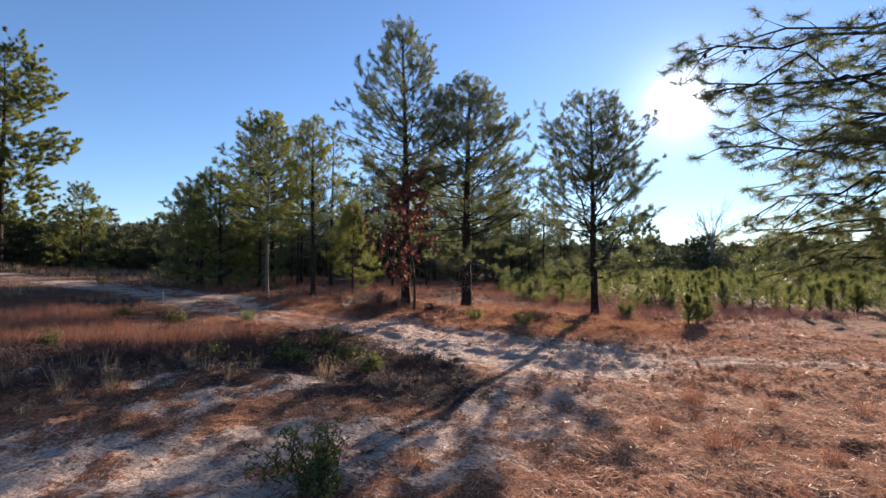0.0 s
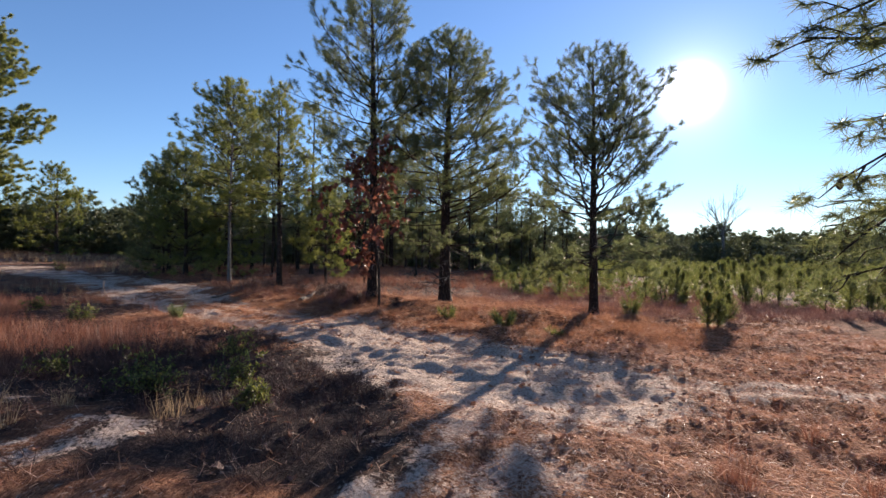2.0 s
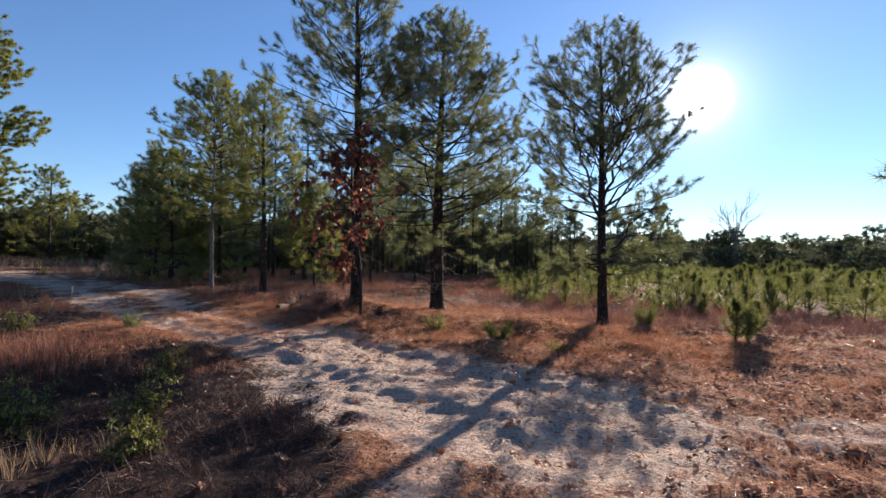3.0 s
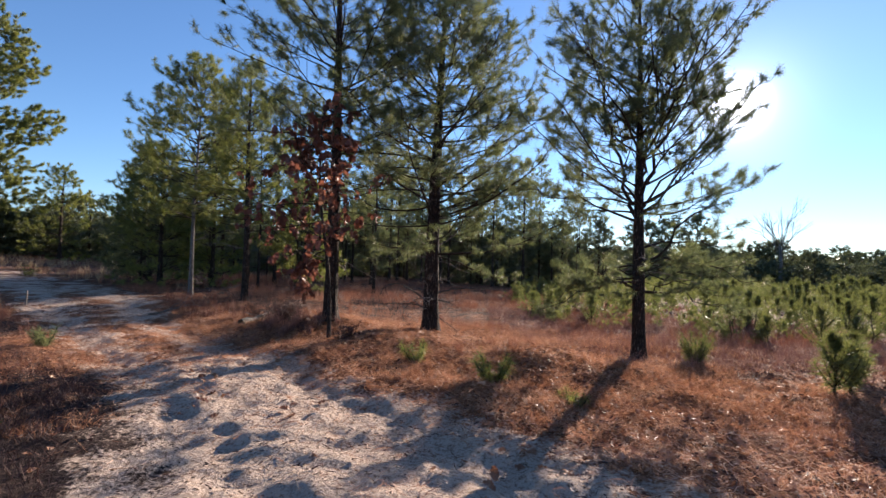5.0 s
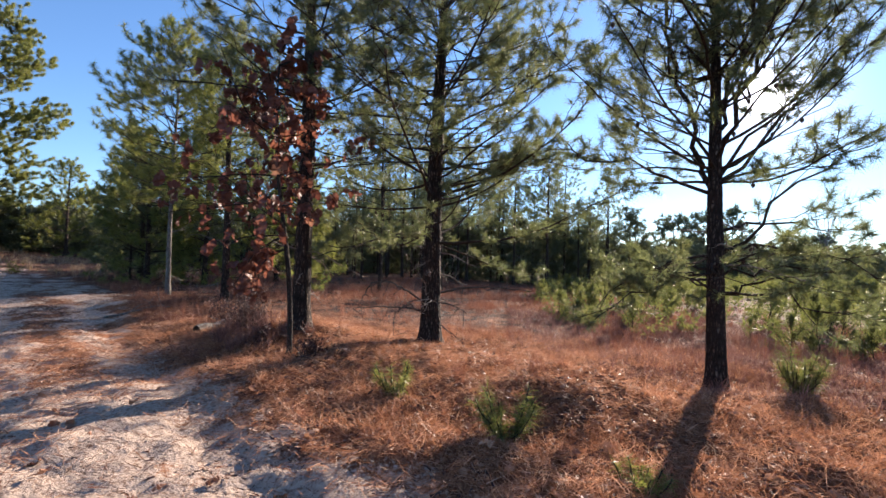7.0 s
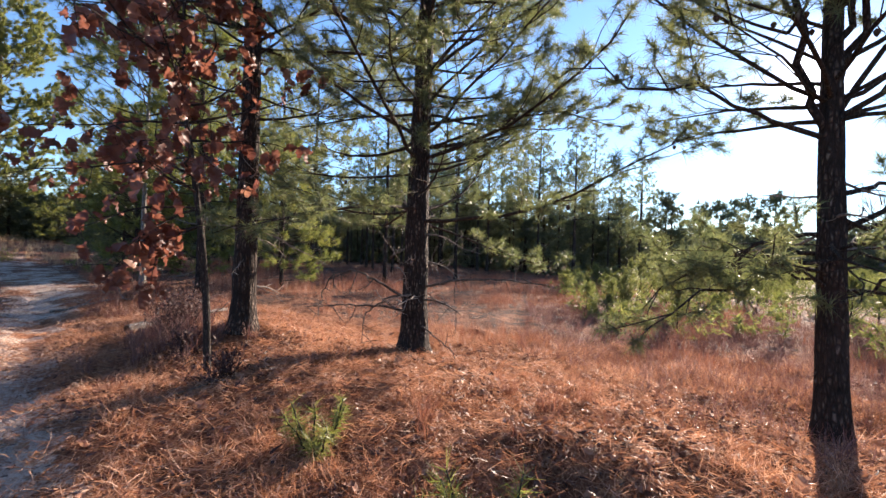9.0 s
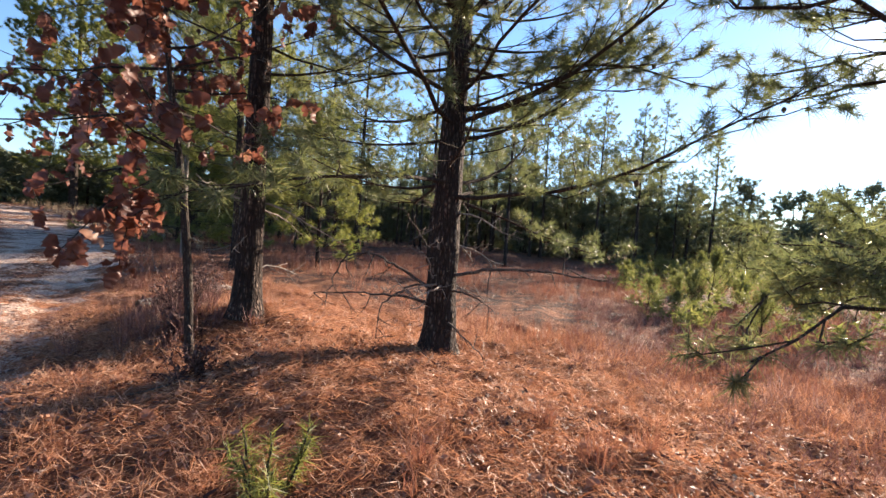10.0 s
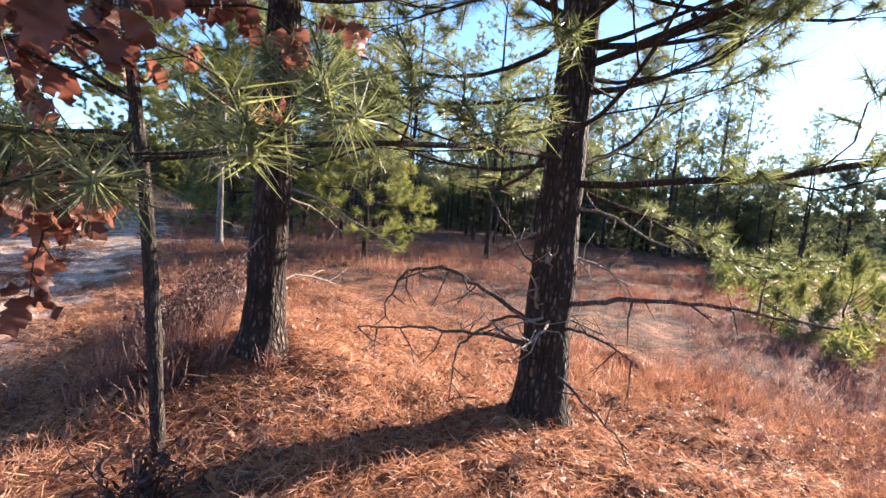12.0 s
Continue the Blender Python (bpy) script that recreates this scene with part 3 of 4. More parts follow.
# the three large pines by the track
pine((-1.12, 14.7), 8.55, 0.135, 0.31, 2.4, 11, "tall pine with a straight dark trunk and open crown", 21, 4.6, (56, 0.125, 0.0026, 0.95, 0.13), lean=(-0.1, 0.25), thin=0.5, block=lambda x, y, z: z < 3.6 and y < 14.0, dead=9, cones=0.03, split=True, twig=(0.15, 0.8, 0.14),
     profile=lambda f: (0.75 + 0.5 * math.sin(math.pi * min(1, f * 1.35))) * (1 - f) ** 0.55)
pine((0.78, 15.32), 7.35, 0.165, 0.25, 3.4, 15, "broad pine with long level limbs and furrowed bark", 23, 5.6, (58, 0.125, 0.0026, 0.95, 0.13), lean=(0.05, 0.1), block=lambda x, y, z: z < 3.4 and x < 0.4 and y < 14.6, dead=12, cones=0.03, split=True, twig=(0.15, 0.8, 0.14), low_elev=0.0, rise=0.62,
     profile=lambda f: (1 - f) ** 0.85 * (0.85 + 0.25 * math.sin(math.pi * f)),
     snags=((0.019, ((0, 0, 0.6), (-0.33, -0.25, 0.86), (-0.6, -0.4, 1.02), (-0.85, -0.5, 0.98), (-0.98, -0.5, 0.72))),
            (0.016, ((0, 0, 0.5), (-0.3, -0.3, 0.6), (-0.68, -0.5, 0.62), (-1.05, -0.7, 0.6))),
            (0.013, ((0, 0, 0.72), (-0.3, -0.2, 0.7), (-0.5, -0.4, 0.5), (-0.48, -0.5, 0.2))),
            (0.014, ((0, 0, 0.9), (-0.3, 0.1, 1.2), (-0.5, 0.0, 1.5))),
            (0.02, ((0, 0, 0.78), (0.45, -0.05, 0.92), (0.95, 0.0, 0.95), (1.6, 0.1, 0.9))),
            (0.014, ((0, 0, 0.66), (0.28, -0.1, 0.68), (0.6, -0.2, 0.55))),
            (0.014, ((0, 0, 0.42), (0.25, -0.2, 0.3), (0.6, -0.35, 0.1))),
            (0.015, ((0.02, -0.15, 0.06), (0.1, -0.5, 0.07), (0.2, -1.0, 0.05)))))
pine((4.45, 13.85), 6.15, 0.108, 0.4, 2.35, 13, "forked pine with splayed limbs standing at the track edge", 15, 4.3, (56, 0.12, 0.0026, 0.95, 0.13), lean=(-0.05, 0.2), dead=5, cones=0.08, split=True, twig=(0.17, 0.75, 0.14), low_elev=0.24, rise=0.5,
     profile=lambda f: (0.9 + 0.35 * math.sin(math.pi * f)) * (1 - f) ** 0.6,
     tips=((1.7, (3.1, 14.0, 0.85)), (1.5, (2.95, 13.15, 0.82)), (1.75, (6.1, 13.7, 2.9)), (1.2, (5.7, 13.3, 0.9)), (1.5, (4.0, 12.8, 1.1)), (2.4, (2.4, 13.4, 2.7)), (2.5, (6.0, 13.4, 4.0)), (2.0, (6.2, 14.6, 1.9)), (2.6, (6.1, 14.3, 4.1)), (1.9, (5.9, 13.2, 1.3)), (1.6, (3.4, 14.9, 1.2)), (1.3, (3.6, 13.2, 1.3)), (1.2, (5.3, 13.0, 1.15)), (1.4, (3.2, 13.6, 1.1)), (1.4, (5.8, 13.9, 1.3)), (1.5, (4.9, 12.9, 1.5)), (1.3, (3.9, 14.7, 1.2)), (1.6, (5.6, 14.6, 1.7))),
     stems=((2.4, (-0.8, -0.2, 4.9), 0.034), (2.7, (0.9, 0.3, 5.3), 0.032), (2.9, (0.35, -0.5, 5.5), 0.028)))

# pines behind and beside them, sunlight on their crowns put into the needle colour
pine((-7.4, 19.8), 7.0, 0.06, 0.36, 1.8, 21, "slim pine with a pale lower trunk and rounded crown", 17, 5.4, (44, 0.15, 0.0046, 0.95, 0.14), split=True, sides=9, twig=(0.2, 0.8, 0.18), mat=M_NEEDLE_SUNNY, trunk_mat=M_PALE, dead=3, profile=lambda f: 1.0 * math.sin(math.pi * (0.18 + 0.8 * f)) + 0.1)
pine((-5.3, 19.2), 7.0, 0.1, 0.34, 1.6, 22, "slim dark-trunked pine at the grove edge", 17, 4.6, (38, 0.15, 0.0044, 0.9, 0.14), split=True, sides=9, twig=(0.2, 0.8, 0.18), mat=M_NEEDLE_SUNNY, dead=3)
pine((-3.9, 20.3), 3.6, 0.045, 0.2, 1.35, 23, "young yellow-green pine in the grove", 13, 5, (46, 0.15, 0.0042, 0.9, 0.14), split=True, sides=9, twig=(0.2, 0.6, 0.17), mat=M_NEEDLE_SUNNY)
# the pine whose boughs hang over the start of the walk
pine((6.9, 4.9), 9.5, 0.19, 0.2, 2.6, 24, "large pine with drooping needle-laden boughs", 14, 4, (44, 0.12, 0.0026, 0.85, 0.12), split=True, cones=0.16, twig=(0.14, 0.8, 0.13), droop=0.4,
     block=lambda x, y, z: x < 4.6 and y > 3.0,
     tips=((2.3, (3.9, 6.0, 1.7)), (2.6, (4.4, 6.6, 2.0)), (3.0, (3.0, 5.0, 2.75)), (3.4, (3.5, 5.5, 3.1)), (3.7, (2.95, 5.2, 3.5)), (4.0, (2.9, 5.6, 3.9)), (3.3, (3.75, 5.3, 2.4)), (3.6, (4.1, 5.2, 2.9)), (3.0, (3.5, 5.4, 2.0)), (2.8, (3.9, 5.5, 1.95)), (2.6, (3.75, 5.6, 1.6)), (3.2, (4.5, 5.4, 2.3)), (4.4, (3.3, 6.2, 4.3)), (4.8, (3.0, 5.4, 4.9)), (3.1, (3.2, 4.7, 2.9)), (3.3, (3.3, 4.9, 3.2)), (3.6, (2.9, 4.9, 3.3)), (2.8, (3.5, 4.6, 2.6)), (2.0, (4.1, 6.1, 1.35)), (2.1, (4.7, 6.6, 1.55)), (2.3, (5.2, 6.8, 1.9)), (2.2, (4.6, 5.9, 1.6)), (5.2, (3.6, 6.0, 5.3))))

# dense dark pines left of the grove, every other one in sunlit-toned needles
for k, (x, y, h, sp) in enumerate(((-11.2, 23.5, 5.9, 1.7), (-13.2, 25.5, 5.6, 1.8), (-9.6, 24.5, 6.2, 1.5), (-15.0, 27.5, 5.6, 1.7))):
    pine((x, y), h, 0.09, 0.08, sp, 30 + k, "dense dark-green pine with boughs near the ground", 16, 5, (22, 0.2, 0.01, 0.9, 0.15), fine=1, twig=(0.25, 0.9, 0.2), mat=(M_NEEDLE_SUNNY, M_NEEDLE)[k % 2], profile=lambda f: (0.9 + 0.4 * math.sin(math.pi * f)) * (1 - f) ** 0.5, group="dense pines beside the grove")

# tall sunlit pines where the track leaves the clearing
pine((-32.5, 34.0), 15.6, 0.28, 0.2, 4.4, 41, "very tall broad pine with sunlit yellow-green crown", 23, 5, (62, 0.24, 0.012, 0.95, 0.2), mat=M_NEEDLE_SUNNY, fine=1, low_elev=-0.05, rise=0.5, twig=(0.3, 1.7, 0.34), profile=lambda f: 0.35 + 0.75 * math.sin(math.pi * (0.1 + 0.85 * f)) * (1 - 0.5 * f))
SUNLIT = pine((-29.0, 24.2), 14.0, 0.2, 0.3, 3.8, 44, "tall sunlit pine on the rise beyond the track", 16, 4, (30, 0.26, 0.014), mat=M_NEEDLE_SUNNY, fine=0, sides=9, twig=(0.5, 1.6, 0.4), group="sunlit pines on the rise")
for x, y, s in ((-34.0, 27.0, 1.05), (-37.0, 22.0, 0.95), (-28.0, 20.0, 0.8), (-33.0, 17.5, 1.0), (-41.0, 29.0, 1.1)):
    copy_thing(SUNLIT, Matrix.Translation((x, y, at_ground(x, y, 0.05))) @ Matrix.Rotation(x, 4, "Z") @ Matrix.Diagonal((s, s, s, 1)))
pine((-28.0, 36.0), 6.2, 0.12, 0.08, 2.8, 42, "sunlit bushy pine beside the track", 14, 5, (34, 0.22, 0.011), mat=M_NEEDLE_SUNNY, fine=1, twig=(0.36, 1.2, 0.3))


# grove and far woods: a few pines, repeated
def model_pines():
    out = []
    for k in range(4):
        out.append(pine((-6.5 - 2.1 * k, 27.0 + 1.2 * k), 9.0 + 0.6 * k, 0.09, 0.42, 2.0, 50 + k, "tall slender pine of the shaded grove", 14, 4, (13, 0.22, 0.014), fine=0, sides=8, twig=(0.36, 0.9, 0.26), dead=4, group="grove pines"))
    return out


GROVE = model_pines()
rng = np.random.default_rng(5)
spots = []
while len(spots) < 33:
    x, y = rng.uniform(-13, 10), rng.uniform(23.5, 44)
    if x > 1.2 + (y - 23) * 0.28 or min([math.hypot(x - a, y - b) for a, b in spots + [(-6.5 - 2.1 * k, 27 + 1.2 * k) for k in range(4)]] + [9]) < 1.3:
        continue
    u = x * math.cos(SUN_AZ) - y * math.sin(SUN_AZ)
    if -13.3 < u < -8.3 or -17.4 < u < -14.0:
        continue
    spots.append((x, y))
    s = rng.uniform(0.8, 1.1) * (0.62 if x < -6 else 0.9)
    copy_thing(GROVE[len(spots) % 4], Matrix.Translation((x, y, at_ground(x, y, 0.05))) @ Matrix.Rotation(rng.uniform(0, 6.28), 4, "Z") @ Matrix.Diagonal((s, s, s, 1)))

# the tall back rows of the grove
for k in range(24):
    x, y = -9 + 0.78 * k + rng.uniform(-0.5, 0.5), 38.5 + (k * 5 % 7) * 1.3 + rng.uniform(-0.5, 0.5)
    s = rng.uniform(0.66, 0.82) * (1.0 if x < -1 else 1.22 if x < 6 else 0.95)
    copy_thing(GROVE[k % 4], Matrix.Translation((x, y, at_ground(x, y, 0.05))) @ Matrix.Rotation(rng.uniform(0, 6.28), 4, "Z") @ Matrix.Diagonal((s, s, s, 1)))

FAR = [pine((24.0 + 5 * k, 76.0 + 3 * k), 7.5 + k, 0.16, 0.04, 3.4, 60 + k, "far dark pine in the woods beyond the clearing", 9, 4, (9, 0.7, 0.085), mat=M_NEEDLE_FAR, fine=0, twig=(0.8, 1.8, 0.75), profile=lambda f: (0.8 + 0.45 * math.sin(math.pi * f)) * (1 - f) ** 0.4, group="far woods pines", sides=6) for k in range(3)]
joined = []
for row, (dist, step_deg) in enumerate(((70, 2.4), (80, 2.3), (94, 1.9))):
    a = -86.0
    while a < 80:
        d = dist * rng.uniform(0.92, 1.1)
        az = radians(a + rng.uniform(-0.9, 0.9))
        if a < -14:
            d *= 0.72
        x, y = d * math.sin(az), d * math.cos(az) + 5
        s = rng.uniform(0.6, 0.9) * (1.0 if -14 < a < 5 else 0.75 if a > 0 else 0.68)
        m = Matrix.Translation((x, y, at_ground(x, y, 0.1))) @ Matrix.Rotation(rng.uniform(0, 6.28), 4, "Z") @ Matrix.Diagonal((s * 1.1, s * 1.1, s * 0.92, 1))
        if row < 2:
            copy_thing(FAR[int(rng.integers(3))], m)
        else:
            joined.append((int(rng.integers(3)), m))
        a += step_deg * rng.uniform(0.8, 1.3)
MID = [pine((-8.0 + 9 * k, 47.0 - 1.5 * k), 5.6 + 0.8 * k, 0.1, 0.06, 2.0, 65 + k, "dense pine closing the back of the grove", 11, 4, (11, 0.36, 0.028), mat=M_NEEDLE_FAR, fine=0, twig=(0.42, 1.0, 0.32), group="pines behind the grove", sides=6) for k in range(2)]
for k in range(70):
    x, y = -24 + 0.5 * k + rng.uniform(-1, 1), 41 + rng.uniform(0, 9) - (5 if k < 17 else 0)
    s = rng.uniform(0.6, 0.95)
    copy_thing(MID[k % 2], Matrix.Translation((x, y, at_ground(x, y, 0.1))) @ Matrix.Rotation(rng.uniform(0, 6.28), 4, "Z") @ Matrix.Diagonal((s * 1.1, s * 1.1, s, 1)))
for k in range(90):
    az = radians(-64 + 1.6 * k + rng.uniform(-1, 1))
    d = 64 * (0.72 if az < radians(-14) else 1.0) * rng.uniform(0.95, 1.08)
    x, y = d * math.sin(az), d * math.cos(az) + 5
    s = rng.uniform(0.25, 0.42)
    joined.append((k % 3, Matrix.Translation((x, y, at_ground(x, y, 0.1))) @ Matrix.Rotation(rng.uniform(0, 6.28), 4, "Z") @ Matrix.Diagonal((s * 1.7, s * 1.7, s, 1))))


def far_woods():
    """The trees behind the front rows, too many to tell apart."""
    g = Geo()
    for k, m in joined:
        me = [o for o in FAR[k].children if o.name.startswith("crown")][0].data
        v = np.empty(len(me.vertices) * 3, np.float32)
        me.vertices.foreach_get("co", v)
        v = v.reshape(-1, 3) @ np.array(m.to_3x3()).T + np.array(m.translation)
        g.add(v, np.arange(len(v)).reshape(-1, 3))
    ob = new("far_woods", g.mesh("far_woods", M_NEEDLE_FAR, False))
    tagged(ob, "dark mass of distant pine woods behind the clearing", "woods", kind="stuff")


def woods_edge():
    """The closed dark foot of the far woods, seen as a low uneven band."""
    g = Geo()
    n, m = 420, 7
    rg = np.random.default_rng(12)
    a = np.radians(np.linspace(-88, 84, n))
    base = np.where(a < radians(-14), 76.0, 104.0)
    for k in range(5):
        base = np.convolve(np.pad(base, 10, mode="edge"), np.ones(21) / 21, "valid")
    h = 4.2 + 1.2 * vnoise(np.arange(n), np.zeros(n), 0.21, 6) + 1.4 * vnoise(np.arange(n), np.ones(n), 0.07, 7)
    t = np.linspace(0, 1, m)
    r = base[:, None] + 3.0 * t[None] ** 2 + rg.normal(size=(n, m)) * 0.5
    X, Y = r * np.sin(a)[:, None], r * np.cos(a)[:, None] + 5
    Z = ground_z(X, Y) - 0.3 + h[:, None] * t[None] + rg.normal(size=(n, m)) * 0.25
    i, j = np.meshgrid(np.arange(n - 1), np.arange(m - 1), indexing="ij")
    p = i * m + j
    g.add(np.stack([X, Y, Z], -1), np.concatenate([np.stack([p, p + 1, p + m + 1], -1).reshape(-1, 3), np.stack([p, p + m + 1, p + m], -1).reshape(-1, 3)]))
    ob = new("backdrop", g.mesh("backdrop", M_NEEDLE_FAR, False))
    tagged(ob, "dark closed foot of the distant pine woods", "backdrop", kind="structure")


far_woods()
woods_edge()
for k in range(26):
    az = radians(rng.uniform(85, 290))
    d = rng.uniform(30, 60)
    s = rng.uniform(0.8, 1.2)
    x, y = d * math.sin(az), d * math.cos(az)
    copy_thing(FAR[k % 3], Matrix.Translation((x, y, at_ground(x, y, 0.1))) @ Matrix.Diagonal((s, s, s, 1)))


def bare_tree(base, H, seed):
    rg = np.random.default_rng(seed)
    ob = new("bare_tree")
    ob.location = (*base, at_ground(*base, 0.05))
    tagged(ob, "leafless grey deciduous tree above the far woods", "tree")
    g, tr = Geo(), Geo()
    tube(tr, [(0, 0, 0), (0.1, 0, H * 0.25), (0, 0.1, H * 0.45)], [0.24, 0.2, 0.16], 9)

    def fork(p, az, el, L, r, depth):
        pts = limb_line(p, az, el, L, rg, 0.15, 6, 0.1)
        tube(g, pts, np.linspace(r, r * 0.5, 7), 5)
        if depth:
            for _ in range(3):
                q = pts[int(rg.integers(3, 7))]
                fork(q, az + rg.normal() * 0.7, el + rg.normal() * 0.25, L * 0.66, r * 0.55, depth - 1)

    for k in range(7):
        fork((0, 0, H * rg.uniform(0.3, 0.45)), k * 0.9 + rg.normal() * 0.2, rg.uniform(0.7, 1.3), H * 0.24, 0.06, 3)
    part("trunk", tr, M_PALE, ob)
    part("branchwood", g, M_PALE, ob)


bare_tree((38.0, 68.0), 11.5, 3)

# ---- oak sapling ----


def leaf_mesh(seed):
    """A lobed oak leaf, folded along its midrib."""
    rg = np.random.default_rng(seed)
    n = 11
    v, half = [], []
    for k in range(n):
        t = k / (n - 1)
        w = 0.054 * math.sin(math.pi * (0.12 + 0.8 * t)) * (1.0 if k % 2 else 0.66) * rg.uniform(0.85, 1.15)
        half.append(w)
        z = 0.018 * math.sin(3 * t + seed) + 0.01 * rg.normal()
        v += [(0, 0.14 * t, z), (-w, 0.14 * t + 0.012 * (k % 2), z + w * rg.uniform(0.1, 0.5)), (w, 0.14 * t + 0.012 * (k % 2), z + w * rg.uniform(0.1, 0.5))]
    f = []
    for k in range(n - 1):
        a, b = 3 * k, 3 * k + 3
        f += [(a, a + 1, b + 1), (a, b + 1, b), (a, b, b + 2), (a, b + 2, a + 2)]
    g = Geo()
    g.add(v, f)
    return g.mesh("leaf", M_OAKLEAF)


LEAVES = [leaf_mesh(k) for k in range(5)]


def oak_sapling(base, H, seed):
    rg = np.random.default_rng(seed)
    ob = new("oak_sapling")
    ob.location = (*base, at_ground(*base, 0.03))
    tagged(ob, "thin oak sapling holding dry red-brown leaves", "sapling")
    k = np.linspace(0, 1, 26)
    line = np.stack([-0.2 * k + 0.05 * np.sin(7 * k), 0.05 * np.sin(5 * k) - 0.16 * np.tanh(4 * k), H * k], -1)
    g = Geo()
    tube(g, line, 0.031 * (1 - k) ** 0.7 + 0.006, 9, 0.04, rg, 0.03)
    part("trunk", g, M_OAKBARK, ob)
    made, rest = 0, Geo()
    for b in range(38):
        h = int(9 + 16 * (((b * 7) % 38) / 37))
        low = h < 11
        L = (1.3 if 9 < h < 20 else 0.85) * rg.uniform(0.6, 1.1)
        az = b * 2.4 + rg.normal() * 0.3 if not low else -2.6 + 0.35 * b % 1.6
        pts = limb_line(line[h], az, rg.uniform(-0.1, 0.5) - (0.45 if low else 0), L, rg, 0.1 if not low else -0.5, 7, 0.2)
        w = Geo()
        tube(w, pts, np.linspace(0.013, 0.003, 8), 5)
        ends = []
        for q in range(2, 8):
            e = pts[q] + unit(pts[q] - pts[q - 1] + rg.normal(size=3) * 0.7) * L * 0.25
            ends.append((pts[q], e))
        lb = part("branch", w, M_OAKBARK, ob)
        for p, e in ends:
            w = Geo()
            tube(w, [p, e], [0.004, 0.002], 4)
            part("twig", w, M_OAKBARK, lb)
        for p, e in ends:
            for _ in range(4 if rg.random() < 0.5 else 2):
                s = rg.uniform(0.75, 1.3)
                m = Matrix.Translation(Vector(p + (e - p) * rg.uniform(0.3, 1))) @ Euler((rg.uniform(-1.9, -0.2), rg.normal() * 0.5, rg.uniform(0, 6.28))).to_matrix().to_4x4() @ Matrix.Diagonal((s, s, s, 1))
                if made < 299:
                    lf = new("leaf", LEAVES[made % 5])
                    lf.parent = lb
                    lf.matrix_basis = m
                else:
                    src = LEAVES[made % 5]
                    v = np.empty(len(src.vertices) * 3, np.float32)
                    src.vertices.foreach_get("co", v)
                    rest.add(v.reshape(-1, 3) @ np.array(m.to_3x3()).T + np.array(m.translation), [t.vertices[:] for t in src.polygons])
                made += 1
    tagged(part("leafage", rest, M_OAKLEAF, ob), kind="stuff")
    return ob


oak_sapling((-0.79, 13.69), 3.9, 7)

# ---- seedlings and the young pine field ----


def seedling(base, seed, h, stems, label, mat, nd=(21, 0.165, 0.0036), group="", name="pine_seedling", spread=0.22, low=0.25):
    rg = np.random.default_rng(seed)
    ob = new(name)
    ob.location = (*base, at_ground(*base, 0.02))
    tagged(ob, label, "seedling", group)
    for s in range(stems * 2):
        a = rg.uniform(0, 6.28)
        r = 0.0 if stems == 1 else rg.uniform(0.05, 0.2)
        x = h * rg.uniform(0.6 if spread < 0.3 else 0.3, 1.0)
        tip = np.array([math.sin(a) * (r + spread * h), math.cos(a) * (r + spread * h), x])
        st = np.array([math.sin(a) * r * 0.3, math.cos(a) * r * 0.3, 0])
        pts = line_to(st, tip, rg, -0.03, 6)
        g = Geo()
        tube(g, pts, np.linspace(0.009, 0.004, 6), 5)
        sm = part("stem", g, M_TWIG, ob)
        P = [pts[0] + (tip - pts[0]) * t for t in np.linspace(low, 1.0, max(6, int(h * 15)))]
        D = [unit(tip - pts[0]) + np.array([0, 0, 0.8])] * len(P)
        nl = Geo()
        needles(nl, P, D, rg, nd[0], nd[1] * 0.85, nd[2] * 0.8, 1.0)
        part("needles", nl, mat, sm, smooth=False)
    return ob


seedling((2.03, 11.68), 71, 0.36, 6, "green pine seedling tuft on the needle bank", M_NEEDLE_SUNNY)
seedling((5.28, 13.75), 72, 0.5, 8, "green pine seedling with upright candles beside the forked pine", M_NEEDLE_YOUNG)
seedling((0.93, 12.5), 76, 0.3, 5, "yellow-green pine seedling in the orange straw", M_NEEDLE_SUNNY, (20, 0.13, 0.0032))
seedling((-5.14, 12.7), 77, 0.34, 5, "dark green pine seedling at the track edge", M_NEEDLE)
seedling((2.9, 11.1), 73, 0.2, 4, "low yellow-green pine seedling in the litter", M_NEEDLE_SUNNY, (20, 0.12, 0.0032))


def bush_pine(seed, h, base):
    """A young pine: a leader with whorls of candle-like shoots."""
    rg = np.random.default_rng(seed)
    ob = new("young_pine")
    ob.location = (*base, at_ground(*base, 0.02))
    tagged(ob, "young bushy green pine in the open field", "young pine", "young pines of the field")
    w, nl, P, D = Geo(), Geo(), [], []
    tube(w, line_to((0, 0, 0), (0.04, 0.03, h), rg, 0, 6), np.linspace(0.018, 0.005, 6), 6)
    for k in range(22):
        f = rg.uniform(0.06, 0.95)
        a = rg.uniform(0, 6.28)
        L = h * (0.6 * (1 - f) + 0.1) * rg.uniform(0.8, 1.2)
        pts = limb_line((0.04 * f, 0.03 * f, h * f), a, 0.5 + 0.3 * f, L, rg, 0.6, 4)
        tube(w, pts, np.linspace(0.008, 0.003, 5), 4)
        for t in range(1, 5):
            P.append(pts[t])
            D.append(unit(pts[t] - pts[t - 1]) + np.array([0, 0, 0.5]))
    P += [np.array([0.04, 0.03, h]), np.array([0.03, 0.02, h * 0.9])]
    D += [np.array([0, 0, 1.0])] * 2
    needles(nl, P, D, rg, 22, 0.14, 0.0046, 0.75, 0.12)
    part("stem", w, M_TWIG, ob)
    part("needles", nl, M_NEEDLE_YOUNG, ob, smooth=False)
    return ob


